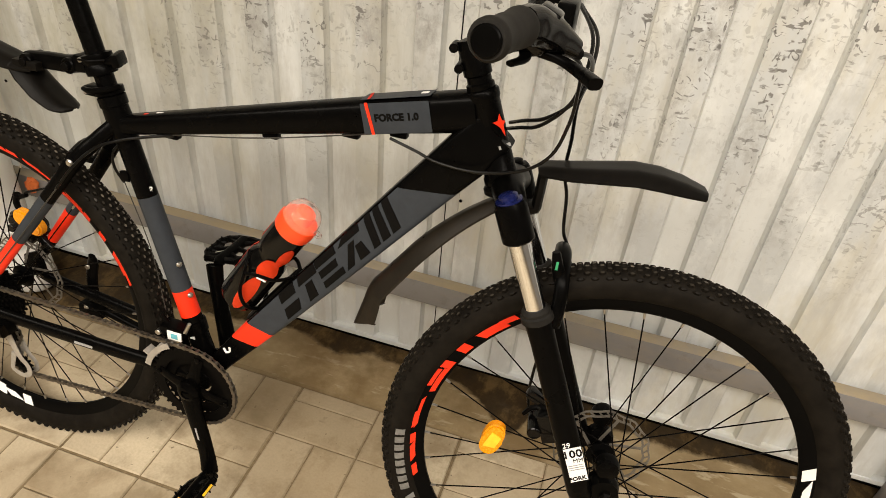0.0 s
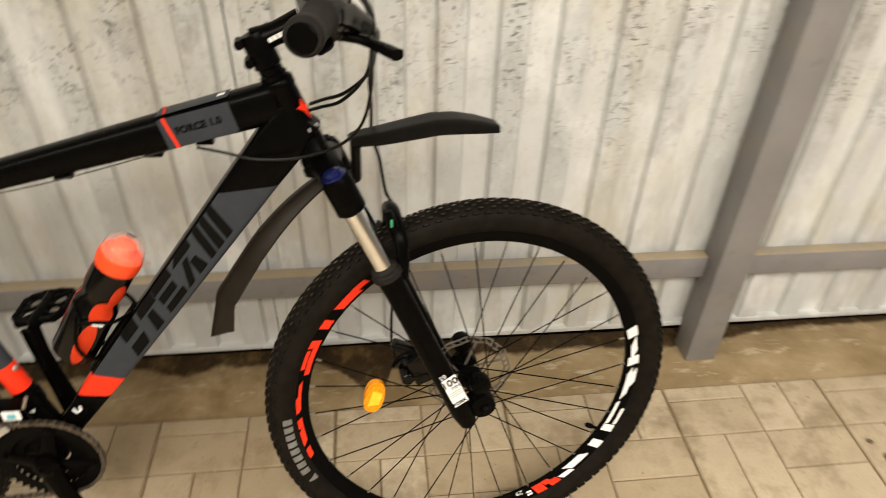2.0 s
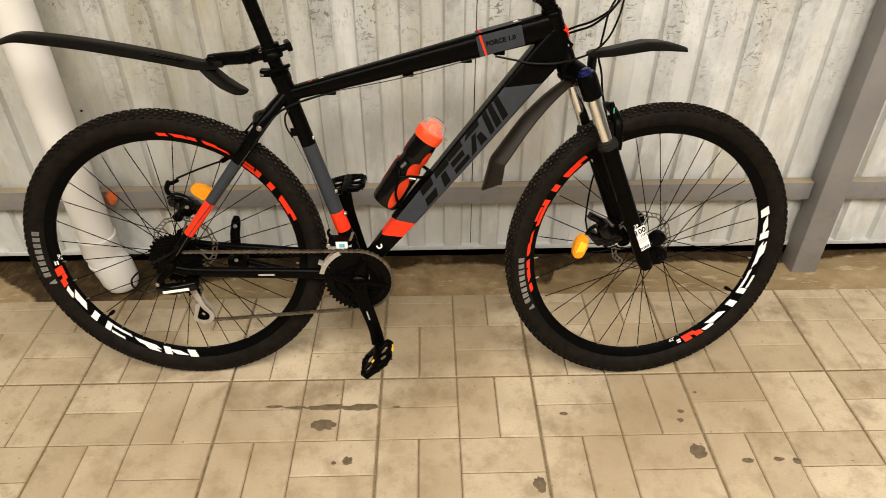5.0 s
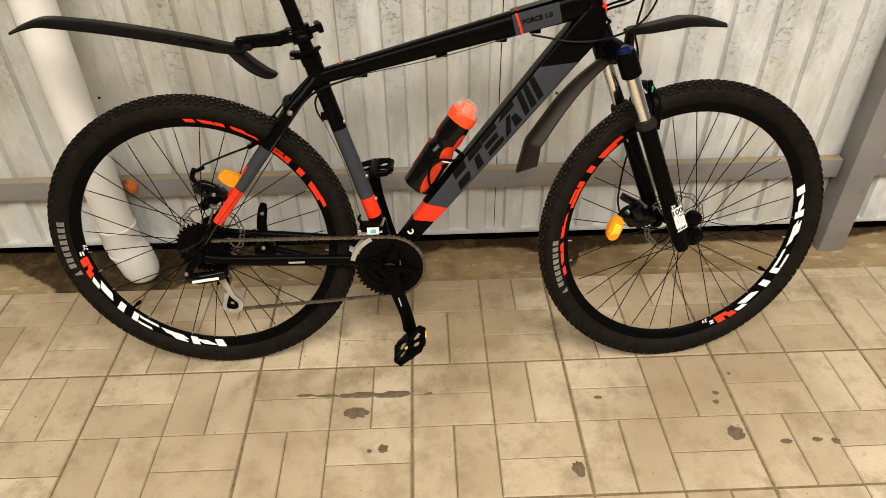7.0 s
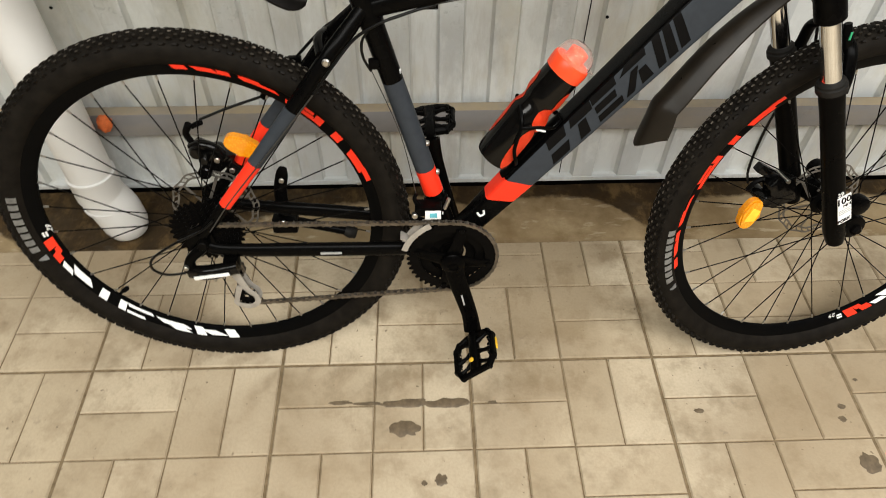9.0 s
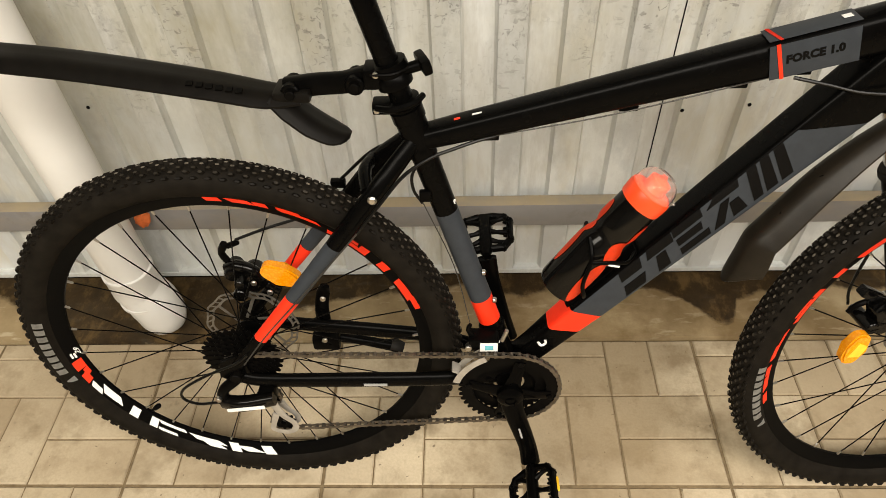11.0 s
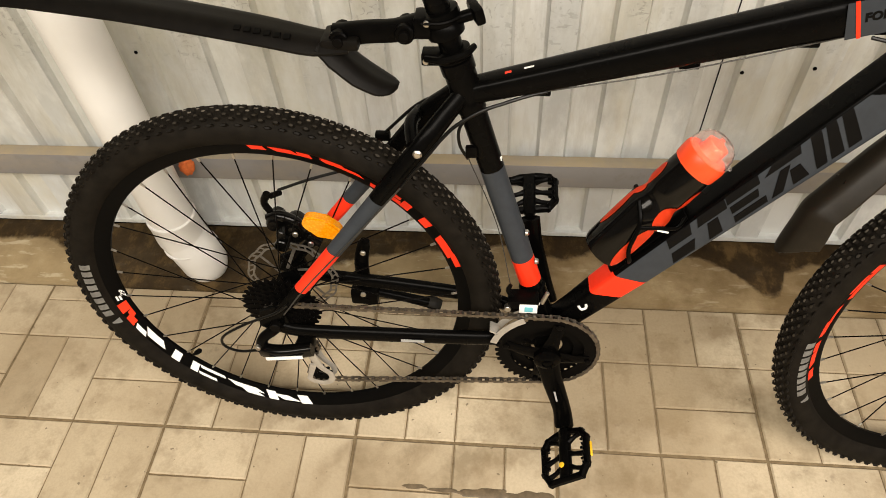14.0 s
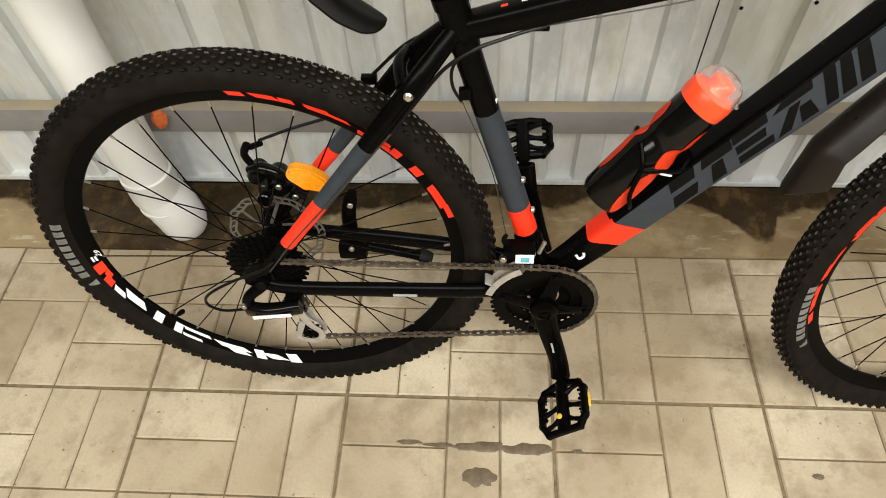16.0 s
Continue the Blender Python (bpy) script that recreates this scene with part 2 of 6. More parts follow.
def make_paver():
    m = Mat("sand_concrete_paver", rough=0.8)
    rnd = m.node("ShaderNodeObjectInfo").outputs["Random"]
    geo = m.node("ShaderNodeNewGeometry").outputs["Position"]
    m.co = geo
    base = m.ramp(rnd, [(0.0, (0.42, 0.342, 0.226)), (0.5, (0.515, 0.428, 0.296)), (1.0, (0.595, 0.508, 0.365))])
    base = m.mix(m.ramp(m.noise(3.0, 6), [(0.40, (0, 0, 0)), (0.70, (0.6, 0.6, 0.6))]), base, (0.29, 0.228, 0.148))
    base = m.mix(m.ramp(m.noise(180, 3), [(0.35, (0.18, 0.18, 0.18)), (0.6, (0, 0, 0))]), base, (0.25, 0.20, 0.135))
    base = m.mix(m.ramp(m.noise(11, 5, 0.7), [(0.50, (0, 0, 0)), (0.68, (0.6, 0.6, 0.6))]), base, (0.25, 0.19, 0.115))
    base = m.mix(m.ramp(m.noise(24, 4), [(0.66, (0, 0, 0)), (0.74, (0.55, 0.55, 0.55))]), base, (0.22, 0.18, 0.13))
    base = m.mix(m.ramp(m.noise(75, 2, 0.4), [(0.735, (0, 0, 0)), (0.755, (0.7, 0.7, 0.7))]), base, (0.10, 0.075, 0.045))
    base = m.mix(m.ramp(m.noise(6.5, 5, 0.65), [(0.54, (0, 0, 0)), (0.68, (0.6, 0.6, 0.6))]), base, (0.18, 0.135, 0.075))
    base = m.mix(m.ramp(m.noise(1.3, 4), [(0.45, (0, 0, 0)), (0.65, (0.5, 0.5, 0.5))]), base, (0.26, 0.19, 0.105))
    # a broad, ragged brown patch on the paving beside the strip
    spot = m.node("ShaderNodeVectorMath")
    spot.operation = "DISTANCE"
    spot.inputs[1].default_value = (0.50, 0.26, 0.0)
    m.link(geo, spot.inputs[0])
    brown_patch = m.math("MULTIPLY", m.math("SUBTRACT", m.math("ADD", 0.13, m.math("MULTIPLY", m.noise(5.5, 5, 0.6), 0.40)), spot.outputs["Value"]), 9.0, True)
    base = m.mix(m.math("MULTIPLY", brown_patch, 0.52), base, (0.165, 0.112, 0.050))
    m.colour(base)
    m.rough(m.noise(40, 3), 0.7, 0.92)
    m.bump(m.noise(160, 4), 0.25, 0.002)
    return m.m


PAVER = make_paver()


def make_soil():
    m = Mat("joint_sand", rough=0.95)
    m.colour(m.ramp(m.noise(60, 5), [(0.3, (0.115, 0.080, 0.040)), (0.7, (0.22, 0.165, 0.092))]))
    m.bump(m.noise(220, 3), 0.5, 0.003)
    return m.m


JOINT = make_soil()


def make_strip():
    """Rough concrete along the fence, with a wet, muddy stain at the drainpipe's side."""
    m = Mat("stained_concrete", rough=0.85)
    m.b.inputs["Specular IOR Level"].default_value = 0.2
    geo = m.node("ShaderNodeNewGeometry").outputs["Position"]
    m.co = geo
    sep = m.node("ShaderNodeSeparateXYZ")
    m.link(geo, sep.inputs["Vector"])
    base = m.ramp(m.noise(7, 6), [(0.3, (0.24, 0.175, 0.092)), (0.55, (0.36, 0.275, 0.155)), (0.75, (0.47, 0.38, 0.235))])
    base = m.mix(m.ramp(m.noise(26, 4, 0.6, (0.5, 1.6, 1)), [(0.58, (0, 0, 0)), (0.66, (0.6, 0.6, 0.6))]), base, (0.58, 0.50, 0.35))
    # browner along one stretch, beside the long tongue
    brown_stretch = m.ramp(m.math("DIVIDE", m.math("ADD", sep.outputs["X"], 1.2), 3.2), [(0.40, (0, 0, 0)), (0.50, (0.95, 0.95, 0.95)), (0.68, (0.95, 0.95, 0.95)), (0.78, (0.2, 0.2, 0.2))])
    base = m.mix(m.math("MULTIPLY", brown_stretch, m.ramp(m.noise(9, 5, 0.65), [(0.36, (0.2, 0.2, 0.2)), (0.60, (0.85, 0.85, 0.85))])), base, (0.165, 0.108, 0.048))
    # wet patch: a band under the fence, a pool round the drainpipe's foot and one long tongue
    bank = m.ramp(m.math("DIVIDE", m.math("ADD", sep.outputs["X"], 1.2), 3.2), [((x + 1.2) / 3.2, ((y - 0.30) / 0.25,) * 3) for x, y in (
        (-1.2, 0.49), (-0.87, 0.478), (-0.74, 0.39), (-0.66, 0.33), (-0.33, 0.34), (-0.22, 0.40), (-0.05, 0.46), (0.11, 0.478), (0.29, 0.505), (0.43, 0.466), (0.51, 0.50), (0.69, 0.492), (0.757, 0.485), (0.805, 0.462), (0.846, 0.414), (0.875, 0.385), (0.918, 0.395), (0.936, 0.45), (1.0, 0.478), (1.34, 0.492), (1.7, 0.475), (2.0, 0.52))])
    bank = m.math("ADD", m.math("MULTIPLY", bank, 0.25), 0.30)
    edge = m.math("MULTIPLY", m.math("SUBTRACT", m.noise(13, 6, 0.7), 0.5), 0.055)
    wet = m.math("MULTIPLY", m.math("SUBTRACT", m.math("ADD", sep.outputs["Y"], edge), bank), 70.0, True)
    mud = m.ramp(m.noise(20, 6, 0.75, (1.0, 0.6, 1.0)), [(0.36, (0.010, 0.0048, 0.0011)), (0.50, (0.026, 0.0135, 0.0035)), (0.66, (0.105, 0.064, 0.022))])
    m.colour(m.mix(m.math("MULTIPLY", wet, 0.92), base, mud))
    r = m.node("ShaderNodeMapRange")
    r.inputs["To Min"].default_value, r.inputs["To Max"].default_value = 0.88, 0.7
    m.link(wet, r.inputs["Value"])
    m.link(r.outputs["Result"], m.b.inputs["Roughness"])
    m.bump(m.noise(38, 6), 0.5, 0.006)
    return m.m


STRIP = make_strip()
PVC = plain("white_pvc", (0.75, 0.745, 0.72), 0.35, grain=0.04, scale=6)
OILSPOT = plain("oil_stain", (0.125, 0.092, 0.054), 0.55, grain=0.3, scale=70)
PLASTER = plain("added_shell_plaster", (0.42, 0.405, 0.385), 0.8, grain=0.06, scale=3)
# near-black colour in place of the shade in and behind the fence's gaps
VOID = plain("shade_black", (0.003, 0.0028, 0.0025), 0.9, gloss=0.05)
FOAM = plain("orange_foam", (0.72, 0.17, 0.04), 0.8, grain=0.25, scale=50, bump=0.4)


# ---- mesh helpers ----
def link_mesh(name, bm, mat, smooth=True):
    me = bpy.data.meshes.new(name)
    bmesh.ops.recalc_face_normals(bm, faces=bm.faces)
    bm.to_mesh(me)
    bm.free()
    if mat:
        me.materials.append(mat)
    if smooth:
        for p in me.polygons:
            p.use_smooth = True
        me.set_sharp_from_angle(angle=radians(38))
    return me


def part(name, bm, material, parent, label=""):
    ob = new(name, link_mesh(name, bm, material))
    ob.parent = parent
    if label:
        ob["label"] = label
    return ob


def thing(name, label, category, group="", m=None):
    ob = new(name)
    ob.empty_display_size = 0.1
    if m is not None:
        ob.matrix_world = m
    return tagged(ob, label, category, group)


def rings(bm, loops, closed=False, caps=True):
    """Joins rings of vertices (lists of places) into a skin."""
    vs = [[bm.verts.new(p) for p in ring] for ring in loops]
    n = len(vs[0])
    pairs = list(zip(vs, vs[1:])) + ([(vs[-1], vs[0])] if closed else [])
    for a, b in pairs:
        for i in range(n):
            bm.faces.new((a[i], a[(i + 1) % n], b[(i + 1) % n], b[i]))
    if caps and not closed:
        bm.faces.new(vs[0][::-1])
        bm.faces.new(vs[-1])
    return bm


def smooth_path(pts, n):
    """Catmull-Rom through the points, n steps a stretch."""
    p = [Vector(q) for q in pts]
    p = [p[0] * 2 - p[1]] + p + [p[-1] * 2 - p[-2]]
    out = []
    for i in range(1, len(p) - 2):
        a, b, c, d = p[i - 1 : i + 3]
        for k in range(n):
            t = k / n
            out.append(0.5 * (2 * b + (c - a) * t + (2 * a - 5 * b + 4 * c - d) * t * t + (3 * b - a - 3 * c + d) * t**3))
    out.append(p[-2])
    return out


def sweep(pts, radius, sides=12, steps=0, flat=1.0, side=(0, 1, 0), bm=None, square=0.0, caps=True):
    """A tube along points. radius: a number or one for each point; flat: width along side by height; square: 0 round to 1 boxy."""
    path = smooth_path(pts, steps) if steps else [Vector(p) for p in pts]
    if isinstance(radius, (int, float)):
        rad = [radius] * len(path)
    else:
        rad = list(np.interp(np.linspace(0, len(radius) - 1, len(path)), range(len(radius)), radius))
    if isinstance(flat, (int, float)):
        wide = [flat] * len(path)
    else:
        wide = list(np.interp(np.linspace(0, len(flat) - 1, len(path)), range(len(flat)), flat))
    loops = []
    for i, p in enumerate(path):
        d = (path[min(i + 1, len(path) - 1)] - path[max(i - 1, 0)]).normalized()
        s = Vector(side)
        s = (s - d * s.dot(d)).normalized()
        u = d.cross(s)
        ring = []
        for k in range(sides):
            a = 2 * math.pi * (k + 0.5) / sides
            c, q = math.cos(a), math.sin(a)
            if square:
                e = 1 - 0.62 * square
                c, q = math.copysign(abs(c) ** e, c), math.copysign(abs(q) ** e, q)
            ring.append(p + s * (rad[i] * wide[i] * c) + u * (rad[i] * q))
        loops.append(ring)
    bm = bm or bmesh.new()
    return rings(bm, loops, caps=caps)


def lathe(profile, m=None, sides=32, bm=None, closed=False):
    """Turns (radius, height) pairs about z, then lays them by m."""
    m = m or Matrix()
    loops = [[m @ Vector((r * math.cos(2 * math.pi * k / sides), r * math.sin(2 * math.pi * k / sides), h)) for k in range(sides)] for r, h in profile]
    bm = bm or bmesh.new()
    return rings(bm, loops, closed=closed)


def block(x0, y0, z0, x1, y1, z1, bevel=0.0, m=None, bm=None):
    own = bmesh.new()
    bmesh.ops.create_cube(own, size=1)
    bmesh.ops.transform(own, matrix=Matrix.LocRotScale(((x0 + x1) / 2, (y0 + y1) / 2, (z0 + z1) / 2), None, (x1 - x0, y1 - y0, z1 - z0)), verts=own.verts)
    if bevel:
        bmesh.ops.bevel(own, geom=list(own.edges), offset=bevel, segments=2, affect="EDGES", profile=0.6)
    if m is not None:
        bmesh.ops.transform(own, matrix=m, verts=own.verts)
    if bm is None:
        return own
    me = bpy.data.meshes.new("scratch")
    own.to_mesh(me)
    own.free()
    bm.from_mesh(me)
    bpy.data.meshes.remove(me)
    return bm


def plate(outline, y0, y1, holes=(), bm=None):
    """A plate in the x-z plane between two depths, from its outline; holes: outlines with as many corners as the outline."""
    bm = bm or bmesh.new()
    if not holes:
        a = [bm.verts.new((x, y0, z)) for x, z in outline]
        b = [bm.verts.new((x, y1, z)) for x, z in outline]
        bm.faces.new(a)
        bm.faces.new(b[::-1])
        for i in range(len(a)):
            j = (i + 1) % len(a)
            bm.faces.new((a[i], b[i], b[j], a[j]))
        return bm
    inner = holes[0]
    grids = [[bm.verts.new((x, y, z)) for x, z in line] for line in (outline, inner) for y in (y0, y1)]
    o0, o1, i0, i1 = grids
    n = len(outline)
    for k in range(n):
        j = (k + 1) % n
        for a, b in ((o0, i0), (i0, i1), (i1, o1), (o1, o0)):
            bm.faces.new((a[k], a[j], b[j], b[k]))
    return bm


def along(a, b):
    """The pose that lays the z axis from a towards b."""
    a, b = Vector(a), Vector(b)
    return Matrix.Translation(a) @ (b - a).to_track_quat("Z", "Y").to_matrix().to_4x4()


def rod(a, b, r, sides=12, bm=None):
    return lathe([(r * 0.86, 0), (r, r * 0.14), (r, (Vector(b) - Vector(a)).length - r * 0.14), (r * 0.86, (Vector(b) - Vector(a)).length)], along(a, b), sides, bm)


def letters(text, size, m, depth=0.0006, bold=0.0):
    """Lettering in the built-in font, left-aligned on its baseline, as a bmesh laid by m."""
    cu = bpy.data.curves.new("lettering", "FONT")
    cu.body, cu.size, cu.extrude, cu.resolution_u = text, size, depth, 3
    cu.offset, cu.space_character = bold, 1.0 + bold * 60
    ob = bpy.data.objects.new("lettering", cu)
    me = bpy.data.meshes.new_from_object(ob)
    bm = bmesh.new()
    bm.from_mesh(me)
    bpy.data.objects.remove(ob)
    bpy.data.curves.remove(cu)
    bpy.data.meshes.remove(me)
    bmesh.ops.transform(bm, matrix=m, verts=bm.verts)
    return bm


# ---- the setting ----
FENCE_Y = 0.520      # front of the sheet's valleys
STRIP_Y = 0.342      # where the paving ends


def make_ground():
    bm = block(-7, -6.2, -0.25, 8, 3.0, -0.055)
    ob = new("ground", link_mesh("ground", bm, JOINT))
    return tagged(ob, "sandy bed under the concrete pavers", "ground", kind="structure")


ground = make_ground()


def make_concrete_strip():
    bm = bmesh.new()
    nx, ny = 430, 10
    x0, x1, y0, y1 = -5.8, 6.8, STRIP_Y + 0.004, 0.550
    vs = []
    for j in range(ny + 1):
        row = []
        for i in range(nx + 1):
            x, y = x0 + (x1 - x0) * i / nx, y0 + (y1 - y0) * (j / ny if j != 1 else 0.04)
            h = 0.004 * noise.noise((x * 6, y * 6, 0.3)) + 0.002 * noise.noise((x * 25, y * 25, 1.7))
            row.append(bm.verts.new((x, y, -0.004 + h + (0.0 if j else -0.020))))
        vs.append(row)
    for j in range(ny):
        for i in range(nx):
            bm.faces.new((vs[j][i], vs[j][i + 1], vs[j + 1][i + 1], vs[j + 1][i]))
    ob = new("pavement", link_mesh("pavement", bm, STRIP))
    return tagged(ob, "rough concrete strip with wet brown stains along the fence", "pavement", kind="structure")


make_concrete_strip()


def make_fence_sheet():
    """Trapezoidal steel sheet: scuffed crests, clean valleys, 115 mm apart."""
    bm = bmesh.new()
    pitch, deep, thick = 0.1155, 0.016, 0.0012
    line = []
    k0, k1 = -61, 50
    for k in range(k0, k1):
        x = 1.157 + k * pitch
        line += [(x - 0.004, FENCE_Y), (x + 0.002, FENCE_Y - deep), (x + 0.052, FENCE_Y - deep), (x + 0.058, FENCE_Y)]
    heights = [0.060, 0.30, 0.62, 0.95, 1.4, 2.0, 2.6]
    front = [[bm.verts.new((x, y, z)) for x, y in line] for z in heights]
    back = [[bm.verts.new((x, y + thick, z)) for x, y in line] for z in heights]
    for g, flip in ((front, 1), (back, -1)):
        for a, b in zip(g, g[1:]):
            for i in range(len(line) - 1):
                bm.faces.new((a[i], a[i + 1], b[i + 1], b[i])[::flip])
    for i in range(len(line) - 1):
        bm.faces.new((front[0][i + 1], front[0][i], back[0][i], back[0][i + 1]))
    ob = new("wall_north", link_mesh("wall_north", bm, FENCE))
    return tagged(ob, "scuffed white trapezoidal steel sheet fence", "fence", kind="structure")


wall = make_fence_sheet()


def make_rail(x0, x1):
    bm = block(x0, 0.472, 0.246, x1, FENCE_Y - 0.0165, 0.307, 0.003)
    ob = new("trim", link_mesh("trim", bm, PRIMER))
    return tagged(ob, "grey painted horizontal steel rail of the fence", "fence rail", kind="structure")


make_rail(-5.8, 1.6935)
make_rail(1.7785, 6.8)


def make_bottom_trim():
    bm = block(-5.8, FENCE_Y - 0.019, 0.055, 6.8, FENCE_Y + 0.006, 0.068, 0.002)
    ob = new("trim", link_mesh("trim", bm, FENCE))
    return tagged(ob, "white folded steel edge under the fence sheet", "fence trim", kind="structure")


make_bottom_trim()


def make_seam(x):
    """Where one sheet laps over the next: a thin raised edge, painted black for the slit's shadow."""
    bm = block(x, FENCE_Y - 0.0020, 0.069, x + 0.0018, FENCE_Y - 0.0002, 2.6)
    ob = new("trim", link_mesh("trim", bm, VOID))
    return tagged(ob, "thin lap seam between two fence sheets, black for its shadow", "fence seam", kind="structure")


make_seam(0.664)


def make_screws(places):
    for x, z in places:
        crest = ((x - 1.157) / 0.1155) % 1.0
        y = FENCE_Y - 0.0162 if 0.02 < crest < 0.45 else FENCE_Y - 0.0002
        part("screw", lathe([(0.0036, 0), (0.0036, 0.0014), (0.0020, 0.0022)], pose(x, y, z, 90), 10), STEEL_DARK, wall)


make_screws(((-0.427, 0.550), (0.700, 0.518), (0.822, 0.528)))


def make_post(x0):
    bm = block(x0, 0.428, -0.05, x0 + 0.080, 0.5030, 2.6, 0.006)
    ob = new("fence_post", link_mesh("fence_post", bm, PRIMER))
    return tagged(ob, "grey painted square steel fence post", "fence post", kind="structure")


make_post(1.696)


def make_shell():
    """Unseen plain walls and a ceiling, added to close the place behind the camera and past the fence and to bounce
    light.
    """
    for name, b in (("wall_south", (-6, -6.0, 0, 7, -5.8, 2.8)), ("wall_west", (-6, -5.8, 0, -5.8, 0.9, 2.8)), ("wall_east", (6.8, -5.8, 0, 7, 0.9, 2.8))):
        tagged(new(name, link_mesh(name, block(*b), PLASTER)), "unseen plain wall added to close the place", "wall", kind="structure")
    tagged(new("ceiling", link_mesh("ceiling", block(-6, -6, 2.8, 7, 1.1, 2.95), PLASTER)), "unseen plain ceiling added to close the place", "ceiling", kind="structure")
    # near-black slabs put where ground and space past the fence go unlit
    tagged(new("backdrop", link_mesh("backdrop", block(-6, 0.5515, -0.054, 7, 0.9, -0.030), VOID)), "near-black slab for the unlit ground under the fence", "ground", kind="structure")
    tagged(new("backdrop", link_mesh("backdrop", block(-6, 0.9, -0.1, 7, 1.1, 2.8), VOID)), "near-black board for the unlit space behind the fence", "wall", kind="structure")


make_shell()


def make_drainpipe():
    t = thing("drainpipe", "white plastic drainpipe with sleeve and short elbow foot", "drainpipe", m=pose(-0.454, 0.405, 0))
    r = 0.050
    part("pipe", lathe([(r, 0.19), (r, 1.0), (r, 2.6)], sides=40), PVC, t)
    part("sleeve", lathe([(r, 0.130), (r + 0.0030, 0.131), (r + 0.0036, 0.140), (r + 0.0032, 0.188), (r + 0.0045, 0.191), (r + 0.0045, 0.199), (r + 0.0004, 0.201)], sides=40), PVC, t)
    foot = [(0, 0, 0.150), (0.006, 0, 0.118), (0.019, -0.001, 0.080), (0.028, -0.004, 0.036), (0.029, -0.006, 0.010), (0.029, -0.007, 0.001)]
    part("elbow", sweep(foot, [r, r + 0.003, r + 0.006, r + 0.003, r - 0.007, r - 0.024], 36, 4, side=(1, 0, 0)), PVC, t)
    part("elbow_ring", lathe([(r + 0.002, 0.100), (r + 0.0065, 0.102), (r + 0.0065, 0.108), (r + 0.002, 0.110)], pose(0.008, 0, 0), 40), PVC, t)
    part("clip_slot", block(0.034, -0.0415, 0.092, 0.040, -0.036, 0.099, 0.001), PLASTIC, t)
    return t


make_drainpipe()


def make_foam():
    bm = bmesh.new()
    bmesh.ops.create_icosphere(bm, subdivisions=3, radius=1)
    for v in bm.verts:
        k = 1 + 0.3 * noise.noise(v.co * 2.3)
        v.co = Vector((v.co.x * 0.016 * k, v.co.y * 0.014 * k, v.co.z * 0.022 * k))
    bmesh.ops.transform(bm, matrix=pose(-0.404, 0.463, 0.291), verts=bm.verts)
    ob = new("foam_lump", link_mesh("foam_lump", bm, FOAM))
    return tagged(ob, "orange foam lump between drainpipe and fence rail", "foam")


make_foam()


# ---- the bicycle ----
# built in its own plane: x forward, y to its left, z up from the tyres' contact, then leaned against the fence
BIKE = pose(-0.007, 0.046, -0.0014, -7.0, 0, 0) @ Matrix.Translation((0, 0, 0.0105))
REAR, FRONT, BB = (-0.0720, 0.3535), (1.0835, 0.3530), (0.367, 0.2965)


def turned(degrees):
    """The turn of the handlebar about the steering axis."""
    return Matrix.Translation((0.857, 0, 0.808)) @ Matrix.Rotation(radians(degrees), 4, Vector((-0.375, 0, 0.927))) @ Matrix.Translation((-0.857, 0, -0.808))


STEER = turned(8.5)
# the front wheel sits a little askew in the fork's ends
IN_FORK = turned(7.3) @ Matrix.Translation((FRONT[0] - 0.0009, -0.0054, FRONT[1] - 0.0051)) @ Matrix.Rotation(radians(-1.75), 4, "X") @ Matrix.Translation((-FRONT[0], 0, -FRONT[1]))
AT_AXLE = Matrix.Translation((0.005, 0, -0.003))      # what hangs on the rear axle
DOWN_END, TOP_A, TOP_B, SEAT_TOP = (0.828, 0.867), (0.236, 0.7448), (0.800, 0.8845), (0.2258, 0.785)
bike = thing("bicycle", "black mountain bike with grey and red bands leaning on fence", "bicycle", m=BIKE)


def banded(name, a, b, stops, mats, parent, sides=20, square=0.35, label="", dark_top=False):
    """A straight frame tube with colour bands. stops: (share of the length, half height, half width, slant of the ring, paint after it)."""
    a, b = Vector((a[0], 0, a[1])), Vector((b[0], 0, b[1]))
    d = (b - a).normalized()
    n = Vector((-d.z, 0, d.x))
    p_mid = a.dot(n)
    bm = bmesh.new()
    loops = []
    for t, h, w, slant, _ in stops:
        p = a.lerp(b, t)
        ring = []
        for k in range(sides):
            ang = 2 * math.pi * (k + 0.5) / sides
            c, s = math.cos(ang), math.sin(ang)
            e = 1 - 0.62 * square
            c, s = math.copysign(abs(c) ** e, c), math.copysign(abs(s) ** e, s)
            ring.append(bm.verts.new(p + Vector((0, w * c, 0)) + n * (h * s) + d * (slant * h * s)))
        loops.append(ring)
    for i in range(len(loops) - 1):
        for k in range(sides):
            f = bm.faces.new((loops[i][k], loops[i][(k + 1) % sides], loops[i + 1][(k + 1) % sides], loops[i + 1][k]))
            f.material_index = stops[i][4]
            if dark_top and stops[i][4] == 1 and f.calc_center_median().dot(n) - p_mid > stops[i][1] * 0.93:
                f.material_index = 0
    bm.faces.new(loops[0][::-1])
    bm.faces.new(loops[-1])
    ob = part(name, bm, mats[0], parent, label)
    for m in mats[1:]:
        ob.data.materials.append(m)
    return ob


